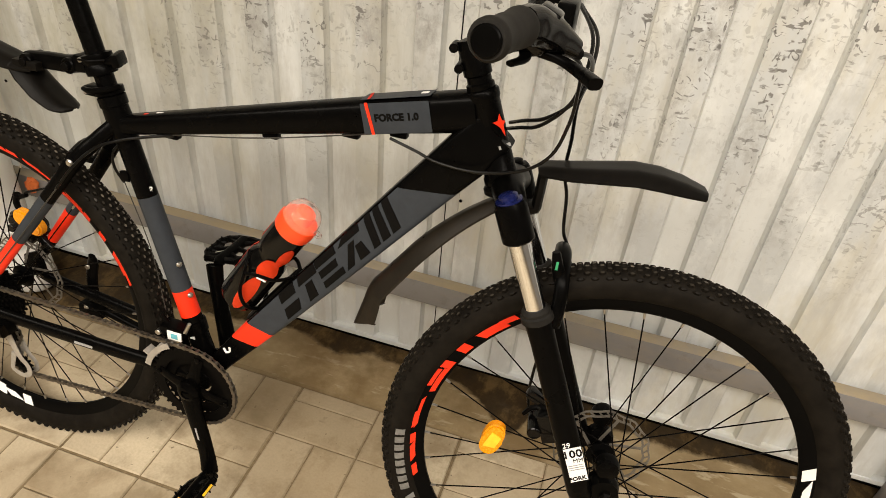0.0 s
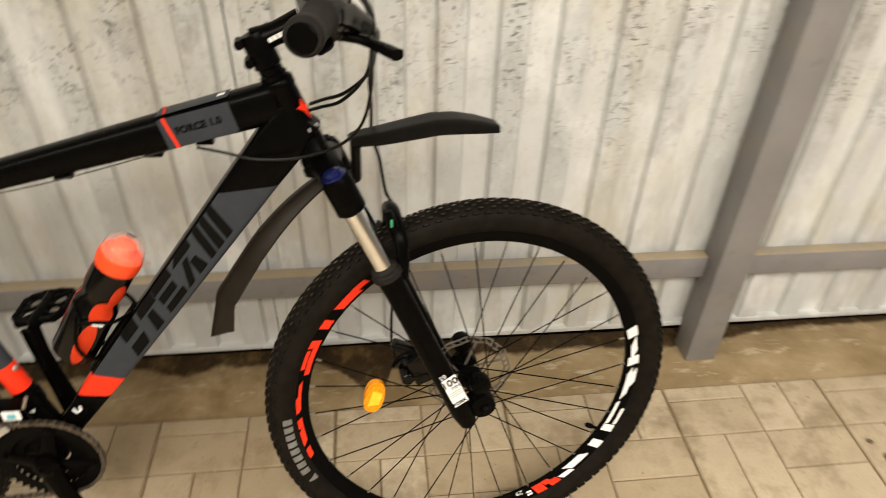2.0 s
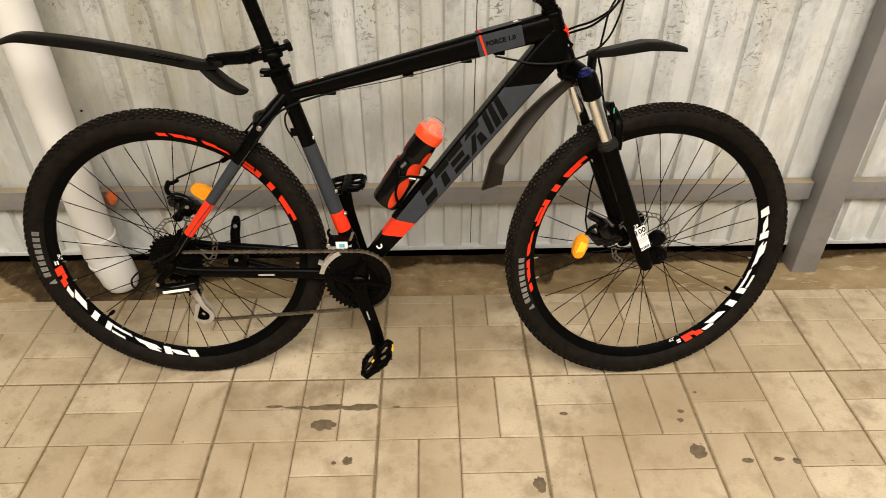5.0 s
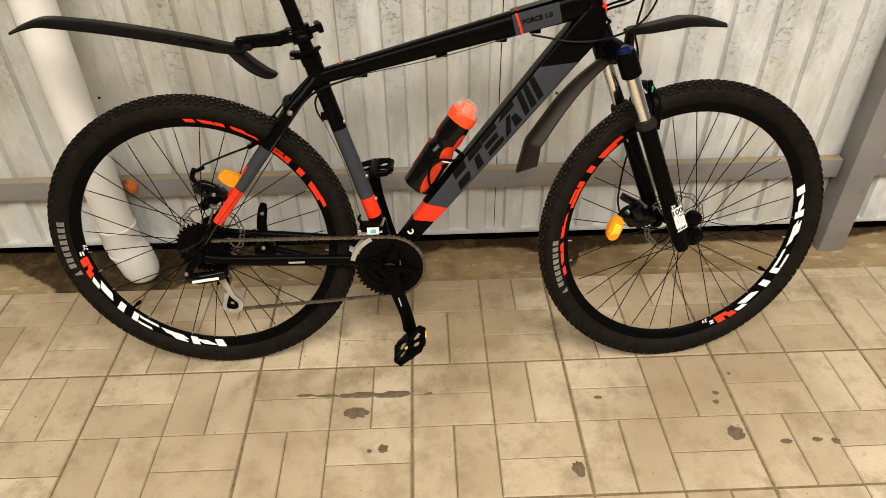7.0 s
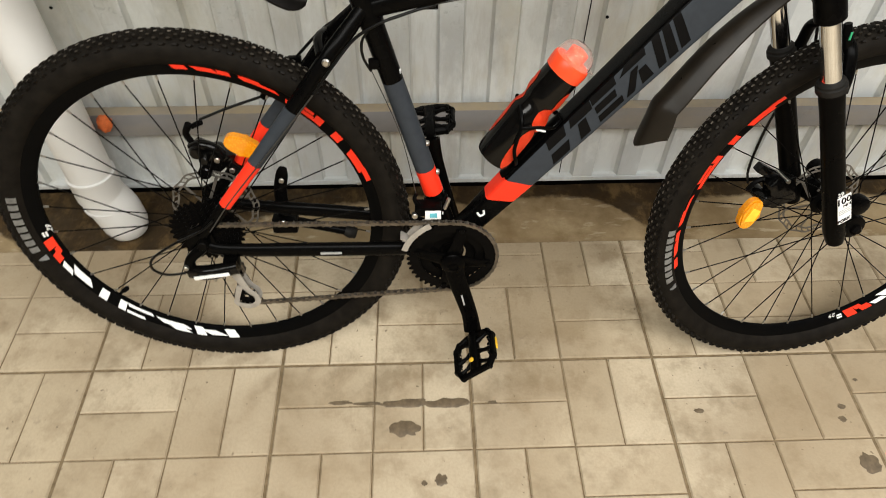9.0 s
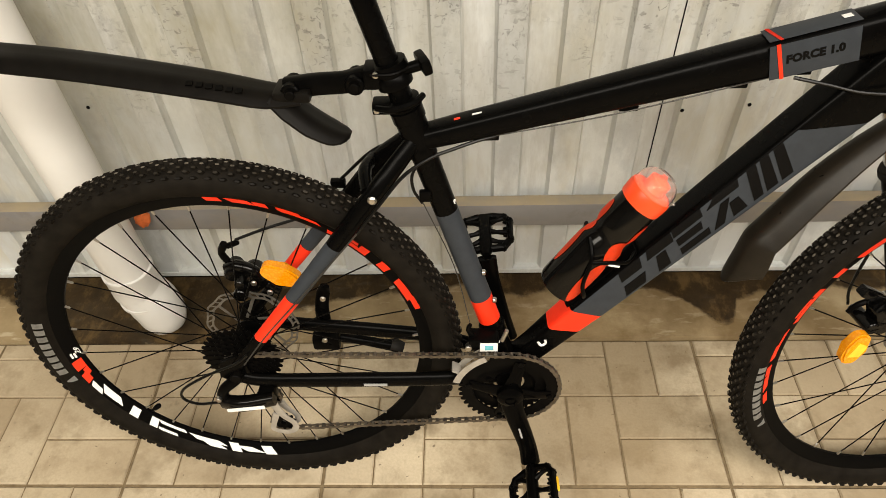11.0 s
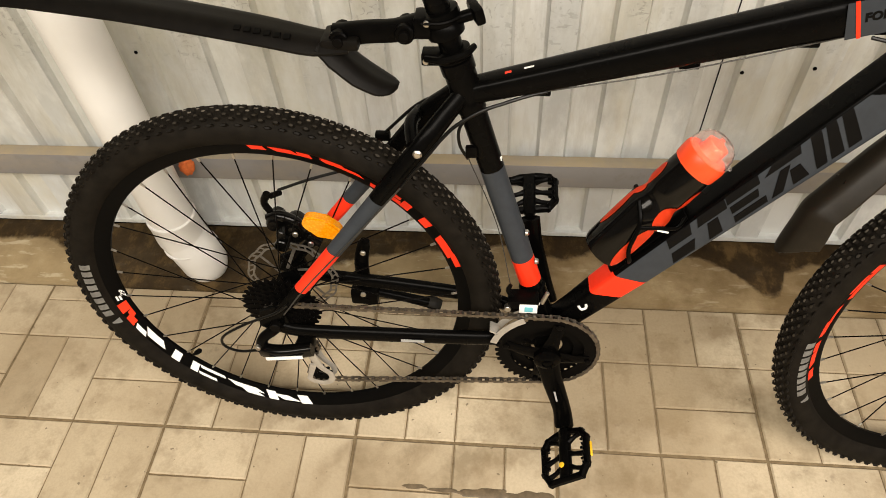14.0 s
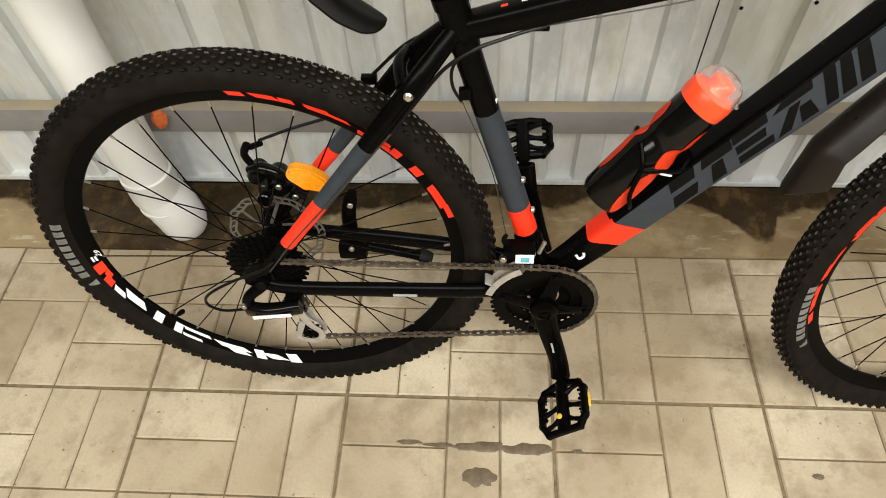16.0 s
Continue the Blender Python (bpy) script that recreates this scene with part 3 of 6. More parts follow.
def make_frame():
    head_a, head_b = Vector((0.846, 0, 0.794)), Vector((0.7910, 0, 0.934))
    bm = lathe([(0.0225, 0), (0.0242, 0.002), (0.0242, 0.010), (0.0222, 0.013), (0.0205, 0.06), (0.0205, 0.114), (0.0220, 0.117), (0.0220, 0.126), (0.0205, 0.128)], along(head_a, head_b), 28)
    fr = part("frame", bm, FRAME_BLACK, bike, "satin black aluminium frame with grey and neon red bands")
    paints = [FRAME_BLACK, FRAME_GREY, FRAME_RED]
    banded("down_tube", BB, DOWN_END, [(0.0, 0.019, 0.020, 0, 0), (0.09, 0.019, 0.0205, 0, 0), (0.185, 0.0225, 0.0215, -0.62, 2), (0.252, 0.0245, 0.0225, -0.46, 1), (0.50, 0.0285, 0.024, -0.1, 1), (0.822, 0.0325, 0.0255, -1.0, 0), (0.93, 0.034, 0.026, 0.0, 0), (1.0, 0.030, 0.020, 0, 0)], paints, fr, sides=32, square=1.12, dark_top=True, label="black down tube with grey panel and red band")
    banded("top_tube", TOP_A, TOP_B, [(0.0, 0.0145, 0.017, 0, 0), (0.08, 0.0158, 0.0185, 0, 0), (0.5, 0.0212, 0.0205, 0, 0), (0.9, 0.0268, 0.022, 0, 0), (1.0, 0.028, 0.021, 0, 0)], paints, fr, square=0.6)
    banded("seat_tube", BB, SEAT_TOP, [(0.0, 0.020, 0.020, 0, 0), (0.236, 0.0178, 0.0178, 0, 2), (0.338, 0.0175, 0.0175, 0, 1), (0.682, 0.0172, 0.0172, 0, 0), (0.93, 0.0176, 0.0176, 0, 0), (1.0, 0.0185, 0.0185, 0, 0)], paints, fr, square=0.0, label="black seat tube with grey panel and red band")
    part("bottom_bracket_shell", lathe([(0.021, -0.0365), (0.0225, -0.034), (0.0225, 0.034), (0.021, 0.0365)], pose(BB[0], 0, BB[1], 90), 24), FRAME_BLACK, fr)
    for s in (-1, 1):
        pts = [(0.232, s * 0.012, 0.746), (0.210, s * 0.026, 0.722), (0.178, s * 0.043, 0.686), (0.118, s * 0.052, 0.608), (0.046, s * 0.060, 0.516), (-0.0163, s * 0.064, 0.437), (-0.070, s * 0.066, 0.370)]
        path = smooth_path(pts, 5)
        bm = bmesh.new()
        sweep(path, [0.0115, 0.0125, 0.0135, 0.013, 0.012, 0.011, 0.010], 14, 0, flat=0.82, bm=bm)
        for f in bm.faces:
            mid = f.calc_center_median()
            run = (mid.x * 0.617 + mid.z * 0.787)
            f.material_index = 0 if run > 0.553 or run < 0.334 else (1 if run > 0.4345 else 2)
        ob = part("seat_stay", bm, FRAME_BLACK, fr, "black seat stay with grey and red bands")
        ob.data.materials.append(FRAME_GREY)
        ob.data.materials.append(FRAME_RED)
        pts = [(-0.071, s * 0.066, 0.349), (-0.025, s * 0.064, 0.3365), (0.12, s * 0.056, 0.3265), (0.25, s * 0.046, 0.316), (0.345, s * 0.028, 0.300)]
        part("chain_stay", sweep(pts, [0.0115, 0.0135, 0.0145, 0.0145, 0.0140], 14, 5, flat=0.68), FRAME_BLACK, fr)
        part("dropout", plate([(-0.100, 0.348), (-0.095, 0.381), (-0.067, 0.394), (-0.053, 0.381), (-0.047, 0.341), (-0.080, 0.336)], s * 0.064 - 0.003, s * 0.064 + 0.003), FRAME_BLACK, fr)
        part("stay_bolt", lathe([(0.0062, 0), (0.0062, 0.002), (0.004, 0.004)], pose(0.178, s * 0.054, 0.686, -90 * s), 14), STEEL, fr, "silver bolt")
    part("stay_bridge", sweep([(0.171, -0.042, 0.690), (0.164, 0, 0.697), (0.171, 0.042, 0.690)], 0.009, 10, 4, side=(1, 0, 0)), FRAME_BLACK, fr)
    part("chain_stay_label", block(0.13, -0.0675, 0.3235, 0.168, -0.0655, 0.3275, m=None), DECAL_GREY, fr)
    # weld collar where top tube, seat tube and stays meet
    part("seat_lug", sweep([(0.2447, 0, 0.720), (0.2360, 0, 0.750), (0.2258, 0, 0.785)], [0.0185, 0.0205, 0.0192], 18), FRAME_BLACK, fr)
    part("gusset", plate([(0.778, 0.854), (0.800, 0.862), (0.824, 0.838), (0.822, 0.806), (0.796, 0.818)], -0.020, 0.020), FRAME_BLACK, fr)
    # grey panel with the model's lettering on the top tube
    tt = Vector((TOP_B[0] - TOP_A[0], 0, TOP_B[1] - TOP_A[1])).normalized()
    ang = math.degrees(math.atan2(tt.z, tt.x))

    def on_top(x, dz, lat):
        return pose(x, lat, TOP_A[1] + (x - TOP_A[0]) * 0.2477 + dz, 90, -ang, 0)

    part("model_panel", block(0, -0.0205, 0, 0.097, 0.0213, 0.0008, 0.0002, m=on_top(0.648, 0, -0.0219)), FRAME_GREY, fr, "dark grey panel")
    part("model_panel", block(0, -0.019, 0, 0.098, 0.012, 0.0008, 0.0002, m=pose(0.6425, 0, TOP_A[1] + (0.6425 - TOP_A[0]) * 0.2477 + 0.0262, 0, -ang - 0.7, 0)), FRAME_GREY, fr, "dark grey panel")
    part("panel_line", plate([(0.002, -0.021), (0.0062, -0.021), (0.0020, 0.0225), (-0.0024, 0.0225)], -0.0005, 0.0005, bm=None), FRAME_RED, fr, "neon red line").matrix_local = Matrix.Translation((0.6570, -0.0232, TOP_A[1] + (0.6570 - TOP_A[0]) * 0.2477)) @ Matrix.Rotation(radians(-ang), 4, "Y")
    top_line = bmesh.new()
    corners = [top_line.verts.new(p) for p in ((0.0025, -0.0215, 0), (0.0070, -0.0215, 0), (0.0005, 0.012, 0.0004), (-0.0040, 0.012, 0.0004))]
    top_line.faces.new(corners)
    bmesh.ops.solidify(top_line, geom=list(top_line.faces), thickness=0.0006)
    part("panel_line", top_line, FRAME_RED, fr, "neon red line").matrix_local = pose(0.6500, 0, TOP_A[1] + (0.6500 - TOP_A[0]) * 0.2477 + 0.0276, 0, -ang - 0.7, 0)
    part("lettering", letters("FORCE 1.0", 0.0132, on_top(0.6660, -0.0030, -0.0228), bold=0.0007), DECAL_BLACK, fr, "black model lettering")
    part("top_sticker", block(0, -0.004, 0, 0.010, 0.004, 0.0007, m=pose(0.722, -0.004, TOP_A[1] + (0.722 - TOP_A[0]) * 0.2477 + 0.0286, 0, -ang, 0)), DECAL_WHITE, fr)
    part("sticker", block(0, -0.0025, 0, 0.008, 0.0025, 0.0006, m=pose(0.285, -0.004, TOP_A[1] + 0.049 * 0.2477 + 0.0160, 0, -ang, 0)), FRAME_RED, fr)
    part("sticker", block(0, -0.0018, 0, 0.012, 0.0018, 0.0006, m=pose(0.308, -0.004, TOP_A[1] + 0.072 * 0.2477 + 0.0168, 0, -ang, 0)), DECAL_WHITE, fr)
    # maker's mark on the down tube: five groups of plain bold slanted shapes that follow its side
    d = (Vector((DOWN_END[0], 0, DOWN_END[1])) - Vector((BB[0], 0, BB[1]))).normalized()
    up = Vector((-d.z, 0, d.x))

    def tube_patch(corners, nh=8):
        """A thin decal on the down tube's right side; corners in mm along and across the tube, lower pair first."""
        bm = bmesh.new()
        rows = []
        for i in range(nh + 1):
            q = i / nh
            row = []
            for lo, hi in ((corners[0], corners[3]), (corners[1], corners[2])):
                along_mm, h = lo[0] + (hi[0] - lo[0]) * q, lo[1] + (hi[1] - lo[1]) * q
                t = along_mm / 733.5
                half = 1000 * np.interp(t, (0.252, 0.50, 0.822), (0.0245, 0.0285, 0.0325))
                wide = np.interp(t, (0.252, 0.50, 0.822), (0.0225, 0.024, 0.0255))
                s = min(1.0, abs(h) / half) ** (1 / 0.3056)
                lat = wide * max(0.0, 1 - s * s) ** (0.3056 / 2)
                p = Vector((BB[0], 0, BB[1])) + d * (along_mm / 1000) + up * (h / 1000)
                row.append([bm.verts.new((p.x, -lat - e, p.z)) for e in (0.0009, -0.001)])
            rows.append(row)
        for a, b in zip(rows, rows[1:]):
            for (p, q), (r, t) in (((a[0][0], a[1][0]), (b[0][0], b[1][0])), ((a[0][1], a[0][0]), (b[0][1], b[0][0])), ((a[1][0], a[1][1]), (b[1][0], b[1][1]))):
                bm.faces.new((p, q, t, r))
        for row in (rows[0], rows[-1]):
            bm.faces.new((row[0][0], row[1][0], row[1][1], row[0][1]))
        return bm

    # each: start, width, then bars as (left, right at the foot; left, right at the head; foot, head), shares of the slot
    for start, wide, bars in (
            (250, 48, ((0.0, 0.80, 0.10, 0.95, 0.0, 0.40), (0.10, 0.92, 0.14, 1.0, 0.62, 1.0))),
            (306, 48, ((0.16, 0.62, 0.30, 0.66, 0.0, 0.60), (0.0, 1.0, 0.10, 1.02, 0.68, 1.0))),
            (356, 50, ((0.0, 1.0, 0.02, 1.02, 0.0, 0.24), (0.02, 0.86, 0.03, 0.90, 0.36, 0.62), (0.0, 1.0, 0.02, 1.02, 0.74, 1.0))),
            (412, 56, ((0.0, 0.30, 0.40, 0.66, 0.0, 0.68), (0.56, 0.96, 0.60, 0.86, 0.0, 0.50), (0.04, 0.96, 0.30, 1.0, 0.78, 1.0))),
            (476, 56, ((0.0, 0.26, 0.0, 0.26, 0.0, 1.0), (0.36, 0.66, 0.36, 0.60, 0.0, 1.0), (0.76, 1.06, 0.72, 0.98, 0.0, 1.0)))):
        for l0, r0, l1, r1, foot, head in bars:
            lean = 16 + 6 * (start > 460)
            spot = lambda u, v: (start + wide * u + lean * v, -18 + 42 * v * (1 + 0.10 * (start - 250) / 226))
            part("maker_mark", tube_patch([spot(l0, foot), spot(r0, foot), spot(r1, head), spot(l1, head)]), DECAL_BLACK, fr, "plain black graphic shape")
    # badge on the head tube
    hub = Matrix.Translation((0.8330, -0.0158, 0.8770)) @ Matrix.Rotation(radians(21.4), 4, (0, -1, 0)) @ Matrix.Rotation(radians(46), 4, "Z")
    part("badge", plate([(-0.010, 0.006), (-0.002, 0.006), (0.002, 0.014), (0.0035, 0.005), (0.008, 0.003), (0.004, -0.002), (0.004, -0.016), (-0.001, -0.003)], -0.0008, 0.0008), FRAME_RED, fr, "red angular badge").matrix_local = hub
    part("badge_mark", block(-0.009, -0.0004, -0.031, 0.009, 0.0008, -0.026, m=hub), DECAL_GREY, fr)
    for z, w in ((0.396, 0.011), (0.384, 0.008), (0.375, 0.009)):
        x = BB[0] - (z - BB[1]) * 0.2896
        part("seat_tube_graphic", block(x - 0.002, -0.0192, z - 0.0035, x - 0.002 + w, -0.0172, z + 0.004, 0.0008), DECAL_WHITE, fr)
    part("size_mark", letters("2", 0.012, pose(0.2812, -0.0092, 0.643, 90, 14, 62), 0.0004, 0.0004), DECAL_WHITE, fr, "white size number")
    part("down_tube_graphic", sweep([(0.412, -0.0212, 0.376), (0.417, -0.0218, 0.369), (0.424, -0.0215, 0.373), (0.423, -0.0213, 0.381)], 0.0022, 6, 3), DECAL_WHITE, fr)
    for x, z in ((0.3265, 0.457), (0.3095, 0.515)):
        part("tube_bolt", lathe([(0.005, 0), (0.005, 0.004), (0.003, 0.006)], pose(x + 0.012, -0.006, z, 0, 90, 0), 12), STEEL, fr)
    for x in (0.33, 0.50, 0.625, 0.695):
        z = TOP_A[1] + (x - TOP_A[0]) * 0.2477 - (0.017 + (x - 0.25) * 0.022)
        part("cable_guide", block(x - 0.012, -0.008, z - 0.006, x + 0.012, 0.006, z + 0.003, 0.002), PLASTIC, fr)
    return fr


make_frame()


def rim_patch(c, a0, a1, r0, r1, lat, slant=0.0, steps=6):
    """A flat patch on the wheel's side from angle a0 to a1, with slanted ends."""
    bm = bmesh.new()
    grid = []
    for lay in (lat, lat + 0.0006):
        lo, hi = [], []
        for k in range(steps + 1):
            a = a0 + (a1 - a0) * k / steps
            for r, line, s in ((r0, lo, -slant), (r1, hi, slant)):
                q = radians(a + s)
                inward = max(0.0, 0.313 - r) * 0.41 if r < 0.32 else 0.0
                line.append(bm.verts.new((c[0] + r * math.cos(q), lay + inward, c[1] + r * math.sin(q))))
        grid.append((lo, hi))
    for lo, hi in grid:
        for k in range(steps):
            bm.faces.new((lo[k], lo[k + 1], hi[k + 1], hi[k]))
    for side in (0, 1):
        for k in range(steps):
            bm.faces.new((grid[0][side][k], grid[0][side][k + 1], grid[1][side][k + 1], grid[1][side][k]))
    for e in (0, -1):
        bm.faces.new((grid[0][0][e], grid[0][1][e], grid[1][1][e], grid[1][0][e]))
    return bm


def tyre_patch(c, a0, a1, r0, r1, mid, taper=1.0):
    """A printed patch that follows the tyre's bulging right side; taper narrows its outer end."""
    bm = bmesh.new()
    rows = []
    for i in range(5):
        r = r0 + (r1 - r0) * i / 4
        lat = -math.sqrt(0.0245 ** 2 - (r - mid) ** 2)
        row = []
        for j in range(3):
            half = (a1 - a0) / 2 * (1 + (taper - 1) * i / 4)
            q = radians((a0 + a1) / 2 + half * (j - 1))
            row.append(bm.verts.new((c[0] + r * math.cos(q), lat - 0.0007, c[1] + r * math.sin(q))))
        rows.append(row)
    for a, b in zip(rows, rows[1:]):
        for j in range(2):
            bm.faces.new((a[j], a[j + 1], b[j + 1], b[j]))
    bmesh.ops.solidify(bm, geom=list(bm.faces), thickness=0.0009)
    return bm


SPOKE_MESH, NIPPLE_MESH = [], []


def make_wheel(name, c, a0, print_at, turn, m, mid, valve_at, worn, label):
    """A 29 inch wheel: rim, tyre with tread knobs, hub, brake disc, spokes, nipples, valve and printed marks."""
    axle = pose(c[0], 0, c[1], 90)
    prof = [(0.318, -0.0125), (0.313, -0.0125), (0.2940, -0.0047), (0.2905, -0.0024), (0.2905, 0.0024), (0.2940, 0.0047), (0.313, 0.0125), (0.318, 0.0125)]
    wheel = part(name, lathe(prof, axle, 96, closed=True), RIM_BLACK, bike, label)
    wheel.matrix_local = m
    prof = [(mid + 0.0245 * math.cos(radians(q)), 0.0245 * math.sin(radians(q)) * (0.98 if abs(q) > 90 else 1.0)) for q in range(-150, 151, 15)] + [(0.3165, 0.0108), (0.3165, -0.0108)]
    part("tyre", lathe(prof, axle, 120, closed=True), RUBBER, wheel, "black knobbly tyre")
    rows = ((-54, 0.5, 1.05, 0.75, 2), (-36, 0.0, 0.9, 0.85, 0), (-23, 0.5, 0.85, 0.85, 0), (-10, 0.0, 0.85, 0.85, 1), (3, 0.5, 0.85, 0.85, 1), (16, 0.0, 0.85, 0.85, 1), (29, 0.5, 0.9, 0.85, 0), (43, 0.0, 0.9, 0.85, 0), (54, 0.5, 1.05, 0.75, 2))
    count = 112
    for crest, mat, word in ((0, KNOB_RUBBER, "small black tread knobs"), (1, worn, "worn knobs along the crest, painted paler for caught light"), (2, SHOULDER_RUBBER, "black shoulder knobs")):
        verts, faces = [], []
        for q, shift, lx, ly, kind in rows:
            if kind != crest:
                continue
            for k in range(count):
                a = 2 * math.pi * (k + shift) / count
                out = Vector((math.cos(a), 0, math.sin(a)))
                tang = Vector((-math.sin(a), 0, math.cos(a)))
                rad = out * math.cos(radians(q)) + Vector((0, 1, 0)) * math.sin(radians(q))
                wid = tang.cross(rad)
                base = Vector((c[0], 0, c[1])) + out * mid + rad * 0.0240
                first = len(verts)
                for h, s in ((0.0, 1.0), (0.0050, 0.60)):
                    for u, w in ((-1, 0), (-0.5, -1), (0.5, -1), (1, 0), (0.5, 1), (-0.5, 1)):
                        verts.append(base + rad * h + tang * (u * s * 0.0063 * lx) + wid * (w * s * 0.0032 * ly))
                faces.append([first + 6 + i for i in range(6)])
                faces += [[first + i, first + (i + 1) % 6, first + 6 + (i + 1) % 6, first + 6 + i] for i in range(6)]
        me = bpy.data.meshes.new("tread")
        me.from_pydata(verts, [], faces)
        me.materials.append(mat)
        me.materials.append(RUBBER)
        me.polygons.foreach_set("material_index", [0 if k % 7 == 0 else 1 for k in range(len(faces))])
        tread = new("tread", me)
        tread.parent = wheel
        tagged(tread, word, kind="stuff")
    part("hub", lathe([(0.010, -0.052), (0.011, -0.040), (0.023, -0.033), (0.024, -0.029), (0.014, -0.026), (0.013, 0.026), (0.024, 0.029), (0.023, 0.033), (0.017, 0.040), (0.010, 0.052)], axle, 24), RIM_BLACK, wheel)
    # brake disc on the left: wavy ring on five arms
    n = 60
    bm = bmesh.new()
    for r0, r1, amp in ((0.0795, 0.0765, 0.0016), (0.0700, 0.0665, 0.0016)):
        lines = [[(c[0] + (r + amp * math.cos(24 * math.pi * k / n)) * math.cos(2 * math.pi * k / n), c[1] + (r + amp * math.cos(24 * math.pi * k / n)) * math.sin(2 * math.pi * k / n)) for k in range(n)] for r in (r0, r1)]
        plate(lines[0], 0.0425, 0.0443, holes=[lines[1]], bm=bm)
    for k in range(36):
        a = 2 * math.pi * k / 36
        sweep([(c[0] + 0.0685 * math.cos(a), 0.0434, c[1] + 0.0685 * math.sin(a)), (c[0] + 0.0780 * math.cos(a + 0.09), 0.0434, c[1] + 0.0780 * math.sin(a + 0.09))], 0.0017, 4, flat=0.45, bm=bm)
    for k in range(6):
        a = 2 * math.pi * k / 6 + 0.3
        sweep([(c[0] + 0.018 * math.cos(a + 0.6), 0.0434, c[1] + 0.018 * math.sin(a + 0.6)), (c[0] + 0.067 * math.cos(a), 0.0434, c[1] + 0.067 * math.sin(a))], 0.0028, 6, flat=0.3, bm=bm)
    part("brake_disc", bm, DISC_STEEL, wheel, "bright steel brake disc with wavy edge")
    # spokes: 32, laced three-cross
    if not SPOKE_MESH:
        SPOKE_MESH.append(link_mesh("spoke", lathe([(0.0011, 0), (0.0011, 1.0)], None, 6), STEEL_DARK))
        NIPPLE_MESH.append(link_mesh("nipple", lathe([(0.0015, 0), (0.0020, 0.002), (0.0020, 0.009)], None, 8), STEEL))
    for k in range(32):
        side = 1 if k % 2 else -1
        lead = 64 if (k // 2) % 2 else -64
        ar = radians(turn + k * 360 / 32)
        ah = ar + radians(lead)
        p = Vector((c[0] + 0.022 * math.cos(ah), side * 0.031, c[1] + 0.022 * math.sin(ah)))
        q = Vector((c[0] + 0.291 * math.cos(ar), side * 0.001, c[1] + 0.291 * math.sin(ar)))
        sp = new("spoke", SPOKE_MESH[0])
        sp.parent = wheel
        sp.matrix_local = along(p, q) @ Matrix.Diagonal((1, 1, (q - p).length, 1))
        ni = new("nipple", NIPPLE_MESH[0])
        ni.parent = wheel
        ni.matrix_local = along(q + (p - q).normalized() * 0.010, q)
    av = radians(valve_at)
    va, vb = [Vector((c[0] + r * math.cos(av), 0, c[1] + r * math.sin(av))) for r in (0.288, 0.262)]
    part("valve", lathe([(0.003, 0), (0.003, 0.010), (0.0048, 0.011), (0.0050, 0.023), (0.003, 0.026)], along(va, vb), 12), PLASTIC, wheel)
    # printed shapes on the rim: white on one half, red on the other
    for half, mat, word in ((0, DECAL_WHITE, "white rim graphic"), (180, FRAME_RED, "red rim graphic")):
        for s0, s1, r0, r1, sl in ((0, 5, 0.3037, 0.3111, 0.8), (4, 12.5, 0.2955, 0.3066, 1.6), (17, 20.5, 0.2948, 0.3118, 0.6), (25, 28, 0.2948, 0.3118, 0.6), (28, 38, 0.2948, 0.2996, 0.6), (29, 36, 0.3074, 0.3118, 0.4), (41, 52, 0.2970, 0.3044, 1.8), (46, 52, 0.3022, 0.3111, 2.0), (55, 58.5, 0.2948, 0.3118, 1.0), (59, 65, 0.2992, 0.3088, 2.4), (67, 71, 0.2948, 0.3118, 1.0)):
            if half:
                r0, r1, sl = (0.2955 if s0 < 40 else 0.3035) if r0 < 0.303 else r0 - 0.002, min(0.3118, r1 + 0.004), sl * 0.45
            part("rim_graphic", rim_patch(c, a0 + half + s0, a0 + half + s1, r0, r1, -0.0131, sl), mat, wheel, word)
    for s0, s1, r0, r1 in ((-11, -7, 0.2948, 0.3118), (-7, -4, 0.2948, 0.3037), (-5, -1, 0.3007, 0.3118)):
        part("rim_graphic", rim_patch(c, a0 + s0, a0 + s1, r0, r1, -0.0131, 0.6), FRAME_RED, wheel, "red rim graphic")
    part("rim_print", rim_patch(c, a0 - 14.2, a0 - 12.2, 0.3037, 0.3066, -0.0131), DECAL_WHITE, wheel)
    part("rim_print", rim_patch(c, a0 - 14.2, a0 - 12.2, 0.2985, 0.3015, -0.0131), DECAL_WHITE, wheel)
    a = radians(a0 - 18.6)
    place = Matrix.Translation((c[0] + 0.2970 * math.cos(a), -0.0130, c[1] + 0.2970 * math.sin(a))) @ Matrix.Rotation(-(a + radians(90)), 4, "Y") @ pose(0, 0, 0, 90)
    place = place @ pose(0.016, 0.016, 0, 0, 0, 180)
    part("size_lettering", letters("29", 0.015, place, 0.0003), DECAL_WHITE, wheel, "white size lettering")
    # maker's print on the tyre's side: plain bars of its letters' size
    for k in range(8):
        b0 = print_at + 1.2 + k * 2.85
        part("tyre_print", tyre_patch(c, b0, b0 + 2.05, mid - 0.0135, mid + 0.0015, mid), FAINT_GREY, wheel, "grey printed bar")
    part("tyre_print", tyre_patch(c, print_at + 25.2, print_at + 27.4, mid - 0.0165, mid - 0.002, mid, 0.25), DECAL_GREY, wheel, "grey printed wedge")
    return wheel


rear_wheel = make_wheel("rear_wheel", REAR, -163, 165.6, 4.0, Matrix(), 0.3335, -140, CREST_RUBBER, "black rear wheel with white and red rim graphics")
front_wheel = make_wheel("front_wheel", FRONT, -54, 177.4, 1.0, IN_FORK, 0.3335, -30, WORN_GLINT_RUBBER, "black front wheel with white and red rim graphics")


